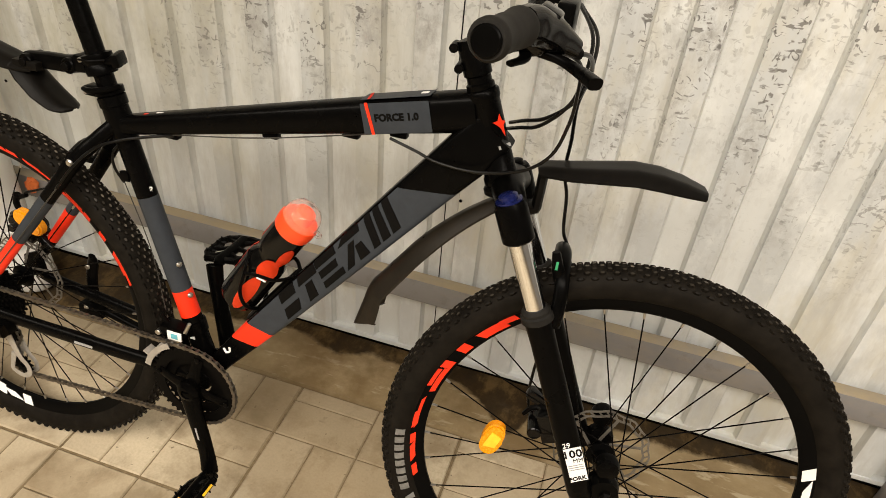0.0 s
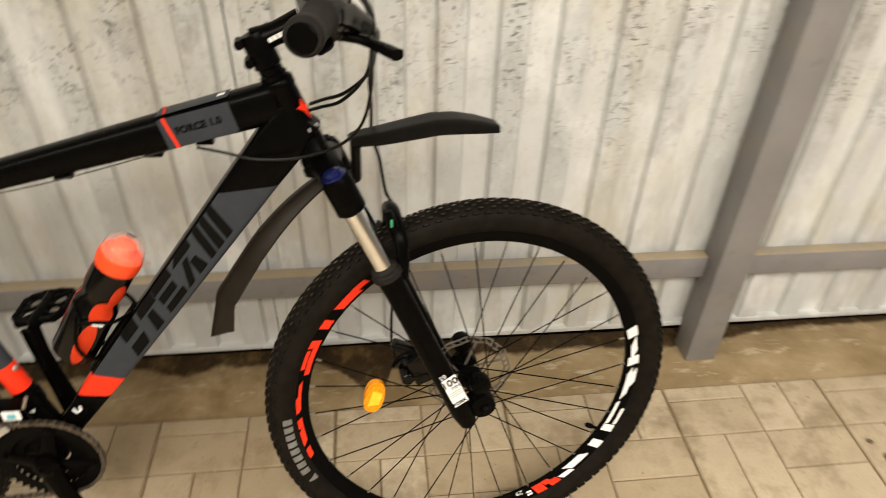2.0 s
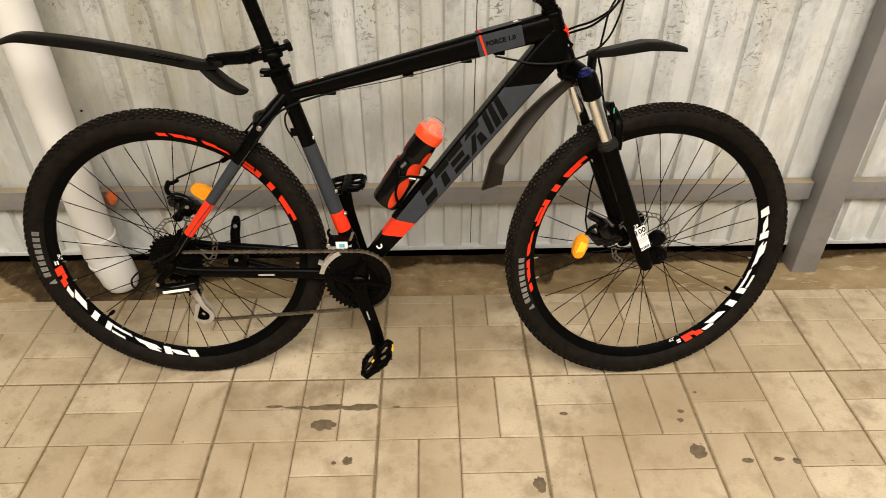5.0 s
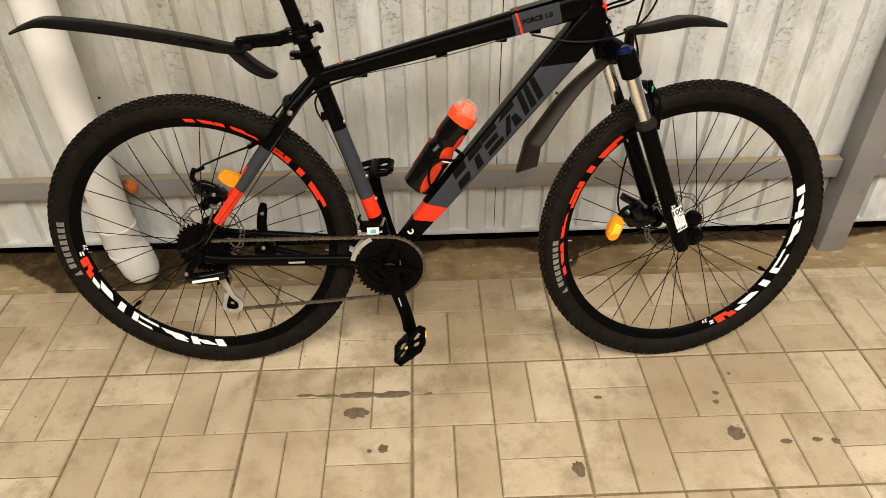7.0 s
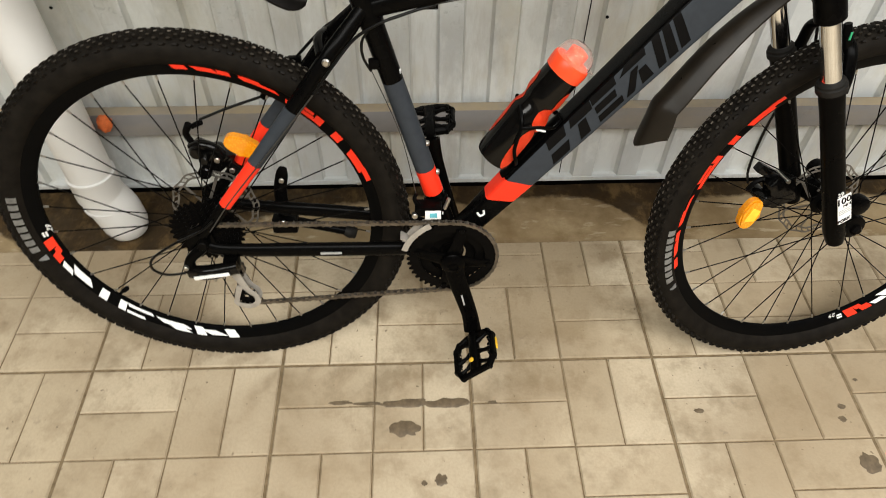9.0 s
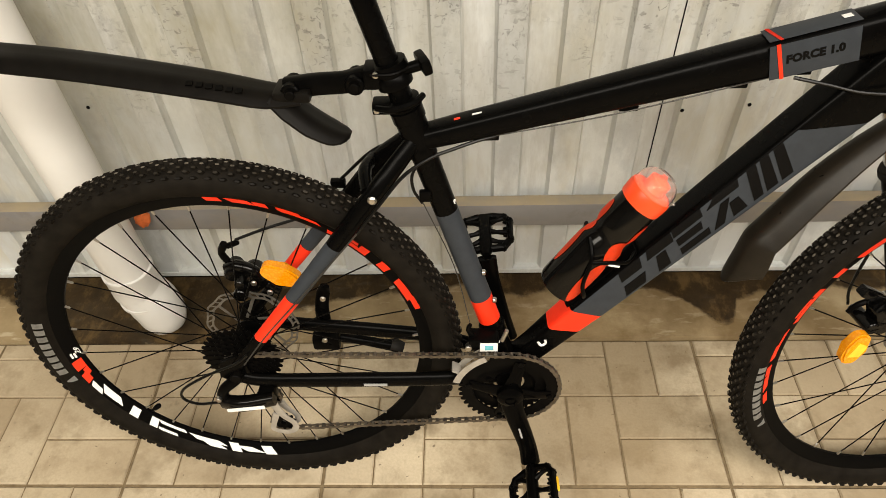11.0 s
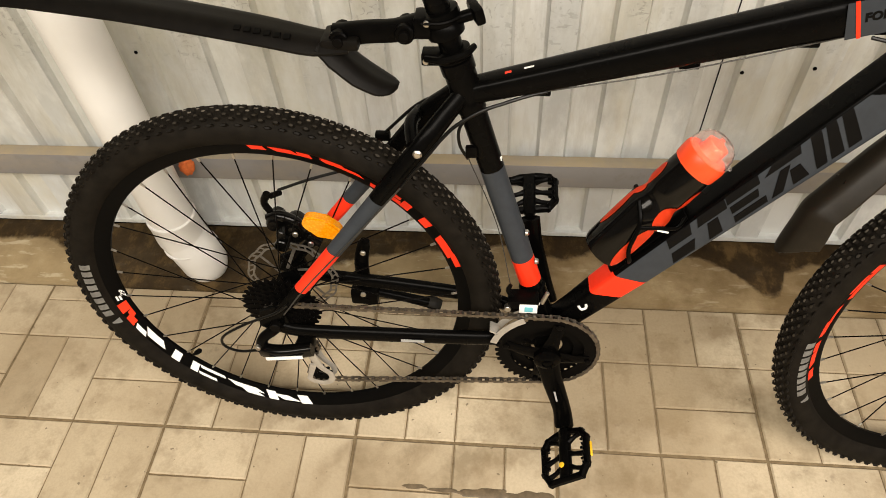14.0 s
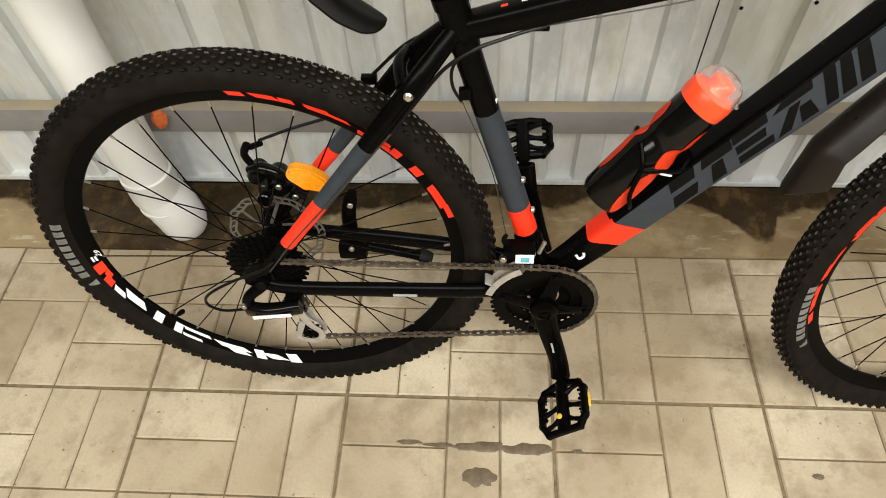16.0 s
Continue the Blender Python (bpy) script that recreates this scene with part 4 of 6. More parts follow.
def spoke_reflector(wheel, p, tilt, facet):
    """An amber lens clipped between two spokes."""
    n = 20
    outline = [(0.017 * math.copysign(abs(math.cos(2 * math.pi * k / n)) ** 0.8, math.cos(2 * math.pi * k / n)), 0.031 * math.copysign(abs(math.sin(2 * math.pi * k / n)) ** 0.8, math.sin(2 * math.pi * k / n))) for k in range(n)]
    bm = plate(outline, -0.010, 0.008)
    bmesh.ops.bevel(bm, geom=[e for e in bm.edges if abs(e.verts[0].co.y - e.verts[1].co.y) < 1e-6], offset=0.003, segments=2, affect="EDGES")
    bmesh.ops.transform(bm, matrix=Matrix.Translation(p) @ Matrix.Rotation(radians(tilt), 4, "Y"), verts=bm.verts)
    ref = part("spoke_reflector", bm, AMBER, wheel, "amber plastic spoke reflector")
    if not facet:
        return ref
    lens = plate([(-0.010, -0.014), (0.009, -0.010), (0.011, 0.012), (-0.006, 0.016)], -0.0125, -0.0095)
    bmesh.ops.transform(lens, matrix=Matrix.Translation(p) @ Matrix.Rotation(radians(tilt), 4, "Y"), verts=lens.verts)
    part("lens_facet", lens, YELLOW, ref, "bright yellow lens facet")
    return ref


spoke_reflector(rear_wheel, (0.018, -0.006, 0.517), -62, False)
spoke_reflector(front_wheel, (0.903, -0.012, 0.377), 14, True)


# ---- fork, brakes and cockpit ----
def steered(bm):
    bmesh.ops.transform(bm, matrix=STEER, verts=bm.verts)
    return bm


def shifted(dx, bm):
    bmesh.ops.transform(bm, matrix=Matrix.Translation((dx, 0, 0)), verts=bm.verts)
    return bm


def make_fork():
    d = Vector((0.3829, 0, -0.9238))

    def leg(z, y, off=0.0):
        t = (0.72 - z) / 0.9238
        return (0.8915 + d.x * t + off, y, z)

    bm = sweep([leg(0.772, -0.072), (0.862, -0.045, 0.788), (0.853, 0, 0.793), (0.862, 0.045, 0.788), leg(0.772, 0.072)], [0.019, 0.020, 0.024, 0.020, 0.019], 14, 4, side=(1, 0, 0))
    fork = part("fork", steered(bm), PLASTIC, bike, "black suspension fork with chrome stanchions")
    part("steerer_race", steered(lathe([(0.024, 0), (0.027, 0.003), (0.027, 0.009), (0.024, 0.012)], along((0.8505, 0, 0.783), (0.791, 0, 0.934)), 24)), STEEL_DARK, fork)
    for s in (-1, 1):
        y = s * 0.068
        part("crown_sleeve", steered(lathe([(0.018, 0), (0.0215, 0.003), (0.0215, 0.048), (0.019, 0.056)], along(leg(0.745, y), leg(0.80, y)), 22)), PLASTIC, fork)
        part("top_cap", steered(lathe([(0.0175, 0), (0.0175, 0.004), (0.0125, 0.005), (0.0125, 0.010), (0.009, 0.012), (0.004, 0.0125)], along(leg(0.7955, y), leg(0.85, y)), 20)), BLUE if s < 0 else PLASTIC, fork, "blue anodised adjuster cap" if s < 0 else "")
        part("stanchion", steered(rod(leg(0.615, y), leg(0.752, y), 0.0148, 24)), CHROME, fork, "polished chrome stanchion")
        part("wiper_seal", steered(lathe([(0.0195, 0), (0.0228, 0.002), (0.0228, 0.011), (0.0205, 0.013), (0.0205, 0.017), (0.0165, 0.021)], along(leg(0.634, y), leg(0.70, y)), 22)), GRIP_RUBBER, fork)
        part("lower_leg", steered(sweep([leg(0.640, y), leg(0.60, y), leg(0.42, y), leg(0.355, y), leg(0.328, y)], [0.0195, 0.0182, 0.0185, 0.0195, 0.015], 18)), PLASTIC, fork)
        part("fork_end", steered(lathe([(0.012, -0.013), (0.022, -0.011), (0.024, 0.0), (0.022, 0.011), (0.012, 0.013)], pose(FRONT[0] - 0.003, s * 0.058, FRONT[1] + 0.002, 90), 18)), PLASTIC, fork)
        part("axle_nut", steered(lathe([(0.010, 0), (0.010, 0.006), (0.006, 0.010)], pose(FRONT[0], s * 0.070, FRONT[1], -90 * s), 6)), STEEL_DARK, fork)
        part("brake_boss", steered(lathe([(0.010, -0.013), (0.017, -0.010), (0.019, 0.0), (0.017, 0.010), (0.010, 0.013)], pose(FRONT[0] - 0.008, s * 0.060, FRONT[1] + 0.048, 90), 16)), PLASTIC, fork)
    bm = sweep([(0.946, -0.064, 0.628), (0.950, -0.060, 0.660), (0.948, -0.046, 0.694), (0.947, 0, 0.708), (0.948, 0.046, 0.694), (0.950, 0.060, 0.660), (0.946, 0.064, 0.628)], [0.010, 0.008, 0.008, 0.009, 0.008, 0.008, 0.010], 12, 5, side=(1, 0, 0), flat=1.25)
    arch = part("brake_arch", steered(bm), PLASTIC, fork)
    part("arch_sticker", steered(block(0.9350, -0.0540, 0.706, 0.9385, -0.0525, 0.718, 0.0003)), GREEN, arch, "small green and white sticker")
    part("arch_clip", steered(sweep([(0.945, -0.045, 0.688), (0.939, -0.045, 0.706), (0.933, -0.044, 0.728)], [0.008, 0.0085, 0.0055], 10, 3)), PLASTIC, arch)
    # label on the right leg
    a, b = Vector(leg(0.449, -0.0875, 0.004)), Vector(leg(0.366, -0.0880, 0.004))
    down = (b - a).normalized()
    ang = math.degrees(math.atan2(-down.z, down.x))
    lay = Matrix.Translation(a) @ Matrix.Rotation(radians(ang - 90), 4, "Y") @ Matrix.Rotation(radians(8), 4, "Z")
    label = part("fork_label", steered(block(-0.010, -0.0005, -0.068, 0.016, 0.0005, -0.006, m=lay)), DECAL_WHITE, fork, "white travel label with black numbers")
    part("label_lettering", steered(letters("29", 0.012, lay @ pose(-0.010, -0.0008, -0.003, 90), 0.0003)), DECAL_WHITE, label)
    part("label_lettering", steered(letters("100", 0.019, lay @ pose(-0.0130, -0.0008, -0.0225, 90), 0.0004, 0.0004)), DECAL_BLACK, label, "black number")
    part("label_lettering", steered(letters("MM", 0.010, lay @ pose(0.000, -0.0008, -0.0325, 90), 0.0004)), DECAL_BLACK, label)
    for z in (-0.037, -0.041, -0.045):
        part("label_print", steered(block(-0.0085, -0.0010, z - 0.0012, 0.0145, -0.0004, z, m=lay)), DECAL_GREY, label)
    part("label_lettering", steered(letters("FORK", 0.0096, lay @ pose(-0.0110, -0.0008, -0.0655, 90), 0.0004, 0.0003)), DECAL_BLACK, label)
    # front caliper on the left leg
    bm = block(-0.030, -0.016, -0.030, 0.022, 0.016, 0.028, 0.006, m=Matrix.Translation((1.005, 0.050, 0.372)) @ Matrix.Rotation(radians(-20), 4, "Y"))
    block(-0.05, -0.010, -0.008, 0.006, 0.010, 0.010, 0.004, m=Matrix.Translation((0.992, 0.062, 0.392)) @ Matrix.Rotation(radians(30), 4, "Y"), bm=bm)
    rod((0.970, 0.030, 0.356), (0.970, 0.085, 0.356), 0.012, 14, bm)
    cal = part("front_caliper", steered(bm), BOTTLE_BLACK, fork, "black cable disc caliper")
    part("caliper_bolt", steered(rod((1.000, 0.030, 0.398), (1.000, 0.072, 0.398), 0.0045, 10)), STEEL, cal)
    part("brake_arm", steered(sweep([(0.985, 0.066, 0.388), (0.962, 0.070, 0.378), (0.950, 0.072, 0.360)], [0.006, 0.005, 0.004], 8, 3)), STEEL_DARK, cal)
    return fork


fork = make_fork()


def make_front_mudguard():
    """Two-piece plastic guard under the fork crown: a curved tail with a flap and a beak in front."""

    def blade(pts, half, sag, thick=0.0028, nw=10, flat=0.45, tongue=0.0):
        path = [Vector((x, 0, z)) for x, z in pts]
        bm = bmesh.new()
        rows = []
        for i, p in enumerate(path):
            d = (path[min(i + 1, len(path) - 1)] - path[max(i - 1, 0)]).normalized()
            n = Vector((-d.z, 0, d.x))
            if n.z < 0:
                n = -n
            w = np.interp(i / (len(path) - 1), np.linspace(0, 1, len(half)), half)
            sg = np.interp(i / (len(path) - 1), np.linspace(0, 1, len(sag)), sag)
            top, low = [], []
            for k in range(nw + 1):
                u = 2 * k / nw - 1
                q = p + Vector((0, w * u, 0)) - n * (sg * max(0.0, (abs(u) - flat) / (1 - flat)) ** 1.4)
                q -= d * (tongue * abs(u) ** 1.6 * (i / (len(path) - 1)) ** 5)
                top.append(bm.verts.new(q + n * thick / 2))
                low.append(bm.verts.new(q - n * thick / 2))
            rows.append((top, low))
        for (a, b), (c, e) in zip(rows, rows[1:]):
            for k in range(nw):
                bm.faces.new((a[k], a[k + 1], c[k + 1], c[k]))
                bm.faces.new((b[k], b[k + 1], e[k + 1], e[k]))
            bm.faces.new((a[0], b[0], e[0], c[0]))
            bm.faces.new((a[-1], b[-1], e[-1], c[-1]))
        for a, b in (rows[0], rows[-1]):
            for k in range(nw):
                bm.faces.new((a[k], a[k + 1], b[k + 1], b[k]))
        return bm

    tail = [(0.880, 0.780), (0.847, 0.774), (0.799, 0.741), (0.751, 0.695), (0.716, 0.650), (0.694, 0.620), (0.680, 0.601), (0.673, 0.575), (0.664, 0.542), (0.660, 0.527)]
    tail = [(v.x, v.z) for v in smooth_path([(x, 0, z) for x, z in tail], 3)]
    g = part("front_mudguard", steered(blade(tail, [0.014, 0.022, 0.030, 0.033, 0.033, 0.034, 0.031], [0.006, 0.013, 0.019, 0.021, 0.023, 0.027, 0.030], flat=0.3, tongue=0.034)), DUSTY_PLASTIC, bike, "black plastic front mudguard with tail flap")
    beak = [(0.889, 0.826), (0.900, 0.830), (0.932, 0.834), (0.980, 0.842), (1.012, 0.847), (1.046, 0.846), (1.077, 0.840), (1.106, 0.831)]
    part("beak", steered(blade(beak, [0.020, 0.026, 0.031, 0.035, 0.037, 0.037, 0.034, 0.024], [0.006, 0.009, 0.011, 0.013, 0.014, 0.014, 0.011, 0.006], flat=0.55)), MUD_PLASTIC, g)
    part("beak_stem", steered(sweep([(0.860, 0, 0.764), (0.893, 0, 0.768), (0.897, 0, 0.778), (0.898, 0, 0.826)], [0.007, 0.0075, 0.007, 0.007], 10, 3, flat=2.4, square=0.6)), MUD_PLASTIC, g)
    for x, z in ((0.700, 0.622), (0.692, 0.606)):
        part("cross_rib", steered(sweep([(x + 0.006, -0.020, z - 0.006), (x, -0.010, z), (x, 0.010, z), (x + 0.006, 0.020, z - 0.006)], 0.0020, 6, 3, side=(1, 0, 0))), BOTTLE_BLACK, g)
    for xa, za, xb, zb in ((0.752, 0.6985, 0.7305, 0.6705), (0.7305, 0.6705, 0.7095, 0.6435)):
        for s in (-1, 1):
            part("lattice_rib", steered(sweep([(xa, -0.009 * s, za - 0.0016), (xb, 0.009 * s, zb - 0.0016)], 0.0011, 6)), BOTTLE_BLACK, g)
    part("support_rib", steered(sweep([(0.748, 0, 0.674), (0.72, 0, 0.638), (0.700, 0, 0.603)], [0.004, 0.007, 0.004], 8, 3, flat=1.4)), PLASTIC, g)
    return g, blade


front_mudguard, blade = make_front_mudguard()


def make_rear_mudguard():
    spine = [(0.100, 0.815), (0.06, 0.819), (0.0, 0.833), (-0.08, 0.849), (-0.17, 0.865), (-0.25, 0.8755), (-0.30, 0.879), (-0.335, 0.870), (-0.372, 0.853)]
    spine = [(v.x, v.z) for v in smooth_path([(x, 0, z) for x, z in spine], 3)]
    g = part("rear_mudguard", blade(spine, [0.022, 0.030, 0.033, 0.034, 0.034, 0.033, 0.030, 0.012], [0.008, 0.013, 0.013, 0.013, 0.013, 0.012, 0.009, 0.003]), MUD_PLASTIC, bike, "long black plastic rear mudguard on a seat post clamp")
    nose = [(0.066, 0.819), (0.085, 0.804), (0.110, 0.781), (0.133, 0.764), (0.146, 0.757), (0.153, 0.754)]
    nose = [(v.x, v.z) for v in smooth_path([(x, 0, z) for x, z in nose], 4)]
    part("nose_flap", blade(nose, [0.026, 0.031, 0.032, 0.029, 0.020, 0.006], [0.010, 0.014, 0.014, 0.011, 0.007, 0.003]), MUD_PLASTIC, g)
    part("arm", sweep([(0.080, 0, 0.818), (0.118, 0, 0.823), (0.154, 0, 0.825), (0.184, 0, 0.832)], [0.0135, 0.0130, 0.0130, 0.0140], 12, 3, flat=0.75, square=0.85), PLASTIC, g)
    for x, z in ((0.088, 0.819), (0.167, 0.827)):
        part("pivot_bolt", rod((x, -0.024, z), (x, 0.024, z), 0.0065, 12), STEEL_DARK, g)
        part("pivot_boss", rod((x, -0.018, z), (x, 0.018, z), 0.012, 16), PLASTIC, g)
    part("socket", block(0.066, -0.022, 0.808, 0.112, 0.022, 0.822, 0.004), MUD_PLASTIC, g)
    # clamp round the seat post with its knob
    ax = Vector((-0.2782, 0, 0.9605))
    c = Vector((0.2110, 0, 0.836))
    part("clamp", lathe([(0.0165, -0.016), (0.0225, -0.015), (0.0235, -0.006), (0.0205, 0.0), (0.0235, 0.006), (0.0225, 0.015), (0.0165, 0.016)], along(c, c + ax), 20), PLASTIC, g)
    part("clamp_block", block(0.178, -0.017, 0.821, 0.198, 0.017, 0.847, 0.004), PLASTIC, g)
    part("strap_wire", sweep([(0.188, -0.019, 0.842), (0.214, -0.024, 0.845), (0.232, -0.012, 0.847)], 0.0018, 6, 4, side=(0, 0, 1)), STEEL_DARK, g)
    knob = part("knob", block(-0.006, -0.018, -0.010, 0.006, 0.018, 0.010, 0.004, m=pose(0.250, -0.004, 0.850, 0, -14, 20)), PLASTIC, g)
    part("knob_neck", rod((0.226, -0.004, 0.841), (0.248, -0.004, 0.848), 0.007, 12), PLASTIC, g)
    part("steel_pin", rod((0.194, -0.021, 0.842), (0.194, -0.016, 0.842), 0.004, 10), STEEL, g)
    # moulded mark on the blade: plain bars
    for k in range(6):
        part("moulded_mark", block(-0.045 + k * 0.0115, -0.026, -0.001, -0.037 + k * 0.0115, -0.018, 0.001, m=Matrix.Translation((0.012, 0, 0.8365 - 0.0022 * (k - 3))) @ Matrix.Rotation(radians(14), 4, "X")), PLASTIC, g)
    return g


make_rear_mudguard()


def make_seat_post():
    ax = Vector((-0.2782, 0, 0.9605))
    a = Vector((SEAT_TOP[0], 0, SEAT_TOP[1]))
    p = part("seat_post", rod(a - ax * 0.1, a + ax * 0.26, 0.0145, 22), FRAME_BLACK, bike, "matt black seat post")
    part("collar", lathe([(0.0185, -0.012), (0.0215, -0.011), (0.0215, 0.004), (0.0185, 0.006)], along(a, a + ax), 24), FRAME_BLACK, p)
    c = a + ax * 0.012
    part("seat_clamp", lathe([(0.019, -0.006), (0.022, -0.005), (0.022, 0.005), (0.019, 0.006)], along(c, c + ax), 24), PLASTIC, p, "black seat clamp")
    part("clamp_lug", block(0.184, -0.012, 0.785, 0.208, 0.012, 0.800, 0.003), PLASTIC, p)
    part("clamp_bolt", rod((0.190, -0.015, 0.792), (0.190, -0.010, 0.792), 0.004, 8), STEEL, p)
    part("clamp_lever", sweep([(0.190, -0.016, 0.797), (0.212, -0.026, 0.800), (0.237, -0.022, 0.806), (0.248, -0.006, 0.809)], [0.004, 0.005, 0.005, 0.004], 8, 4, side=(0, 0, 1)), PLASTIC, p)
    # rear reflector on its bracket
    b = a + ax * 0.178
    part("bracket_band", lathe([(0.0150, -0.010), (0.0185, -0.009), (0.0185, 0.009), (0.0150, 0.010)], along(b, b + ax), 20), PLASTIC, p)
    arm = part("reflector_bracket", sweep([(0.162, 0, 0.958), (0.144, 0, 0.956), (0.124, 0, 0.956), (0.112, 0, 0.962)], [0.008, 0.0075, 0.009, 0.014], 12, 3, flat=1.3, square=0.6), PLASTIC, p)
    part("rear_reflector", block(-0.006, -0.022, -0.018, 0.006, 0.022, 0.022, 0.003, m=pose(0.102, 0, 0.964, 0, -20, 0)), DARK_RED, arm, "dark red rear reflector")
    return p


make_seat_post()


# ---- drivetrain ----
def toothed(c, r, teeth, y0, y1, depth=0.006, hole=0.6):
    n = teeth * 4
    outer, inner = [], []
    for k in range(n):
        a = 2 * math.pi * k / n
        rr = r + (depth * 0.5 if k % 4 in (0, 1) else -depth * 0.5)
        outer.append((c[0] + rr * math.cos(a), c[1] + rr * math.sin(a)))
        inner.append((c[0] + r * hole * math.cos(a), c[1] + r * hole * math.sin(a)))
    return plate(outer, y0, y1, holes=[inner])


def make_crankset():
    crank = part("crankset", toothed(BB, 0.0815, 42, -0.0530, -0.0505, 0.006, 0.74), STEEL_DARK, bike, "black triple crankset")
    part("chainring", toothed(BB, 0.0655, 34, -0.0455, -0.0430, 0.006, 0.66), STEEL_DARK, crank)
    part("chainring", toothed(BB, 0.0495, 24, -0.0380, -0.0355, 0.006, 0.52), STEEL_DARK, crank)
    end = Vector((0.408, -0.082, 0.1285))
    for k in range(4):
        a = radians(-103 + 90 * k)
        p = Vector((BB[0] + 0.069 * math.cos(a), -0.0535, BB[1] + 0.069 * math.sin(a)))
        part("spider_arm", sweep([(BB[0], -0.060, BB[1]), (BB[0] + 0.04 * math.cos(a), -0.0585, BB[1] + 0.04 * math.sin(a)), p], [0.017, 0.0105, 0.0095], 12, 3, flat=0.3), CRANK_BLACK, crank)
        part("ring_bolt", lathe([(0.005, 0), (0.005, 0.0025), (0.003, 0.003)], pose(p.x, -0.0575, p.z, 90), 12), STEEL_DARK, crank)
    part("arm_boss", lathe([(0.020, 0), (0.022, 0.004), (0.022, 0.014), (0.015, 0.020), (0.009, 0.021), (0.009, 0.017)], pose(BB[0], -0.057, BB[1], 90), 24), CRANK_BLACK, crank)
    part("crank_arm", sweep([(BB[0], -0.066, BB[1]), (BB[0] + 0.010, -0.070, BB[1] - 0.045), (end.x - 0.008, -0.077, end.z + 0.045), (end.x, -0.082, end.z)], [0.0205, 0.0175, 0.0155, 0.0170], 16, 5, flat=0.50, square=0.4), CRANK_BLACK, crank)
    part("crank_print", block(-0.0016, -0.0006, -0.013, 0.0016, 0.0006, 0.013, 0.0003, m=Matrix.Translation((0.3870, -0.0815, 0.2125)) @ Matrix.Rotation(radians(-13.5), 4, "Y") @ Matrix.Rotation(radians(-3), 4, "X")), DECAL_GREY, crank)
    left = Vector((0.331, 0.082, 0.467))
    part("crank_arm", sweep([(BB[0], 0.062, BB[1]), (BB[0] - 0.010, 0.066, BB[1] + 0.045), (left.x + 0.008, 0.075, left.z - 0.045), tuple(left)], [0.0205, 0.0175, 0.0155, 0.0170], 16, 5, flat=0.50, square=0.4), CRANK_BLACK, crank)
    return end, left


pedal_r, pedal_l = make_crankset()


def make_pedal(p, s, tilt, lens):
    """Alloy cage pedal: oval plate with cut-outs, teeth, spindle barrel and reflectors."""
    m = Matrix.Translation(p) @ Matrix.Rotation(radians(tilt), 4, "Y")
    y0, y1 = s * 0.018, s * 0.108

    def at(x, y, z=0.0):
        return m @ Vector((x, y, z))

    ped = part("pedal", sweep([at(0, s * 0.006), at(0, s * 0.016), at(0, s * 0.060), at(0, y1 - s * 0.006)], [0.006, 0.0110, 0.0105, 0.0115], 16, side=(1, 0, 0)), PLASTIC, bike, "black cage pedal with amber reflectors" if lens else "black cage pedal")
    mid = (y0 + y1) / 2
    half = abs(y1 - y0) / 2
    corner = [(0.042, -0.50), (0.043, 0.56), (0.034, 0.86), (0.014, 1.0), (-0.014, 1.0), (-0.034, 0.86), (-0.043, 0.56), (-0.042, -0.50), (-0.030, -0.92), (0.030, -0.92)]
    loop = [at(x, mid + q * half) for x, q in corner]
    across = m.to_3x3() @ Vector((0, 0, 1))
    for a, b in zip(loop, loop[1:] + loop[:1]):
        d = (b - a).normalized() * 0.004
        part("cage_bar", sweep([a - d, b + d], 0.0056, 8, flat=1.15, side=across, square=0.6), PLASTIC, ped)
    # slanted webs between barrel and rim, each with a thicker root
    for x in (-1, 1):
        for q0, q1 in ((-0.40, -0.72), (0.12, -0.10), (0.58, 0.84)):
            part("web_bar", sweep([at(0.006 * x, mid + q0 * half), at(0.020 * x, mid + (q0 + q1) / 2 * half), at(0.040 * x * (0.86 if q1 > 0.8 else 1.0), mid + q1 * half)], [0.0055, 0.0034, 0.0050], 8, 2, flat=1.1, side=across, square=0.4), PLASTIC, ped)
        for q in (-0.30, -0.06, 0.14, 0.50):
            part("inner_tooth", sweep([at(0.041 * x, mid + q * half), at(0.031 * x, mid + (q + 0.04) * half)], [0.0050, 0.0020], 6, side=across), PLASTIC, ped)
    for x in (-0.040, 0.040):
        for q in (-0.55, -0.2, 0.2, 0.55):
            for up in (1, -1):
                part("grip_tooth", lathe([(0.0032, 0), (0.0010, 0.006)], along(at(x, mid + q * half, 0.006 * up), at(x, mid + q * half, 0.02 * up)), 6), PLASTIC, ped)
    for x in lens:
        part("reflector", block(-0.0014, -0.013, -0.0022, 0.0014, 0.013, 0.0022, 0.001, m=m @ Matrix.Translation((x, mid, 0))), YELLOW, ped, "amber pedal reflector")
    if lens:
        part("bearing_cap", lathe([(0.0048, 0), (0.0048, 0.002), (0.002, 0.003)], along(at(0, mid + s * half * 0.45, 0.0120), at(0, mid + s * half * 0.45, 0.03)), 12), YELLOW, ped, "small yellow cap")
    return ped


make_pedal(pedal_r, -1, -40, (0.0515,))
make_pedal(pedal_l, 1, -8, ())


def make_cassette():
    cas = part("cassette", lathe([(0.016, 0.028), (0.018, 0.030), (0.018, 0.062), (0.012, 0.066)], pose(REAR[0], 0, REAR[1], 90), 24), STEEL_DARK, bike, "dark steel sprocket cassette")
    for k in range(8):
        r = 0.064 - 0.0058 * k
        part("sprocket", toothed(REAR, r, max(11, 32 - 3 * k), -0.0285 - 0.0046 * k, -0.0305 - 0.0046 * k, 0.0055, 0.5), STEEL_DARK, cas)
    return cas


make_cassette()


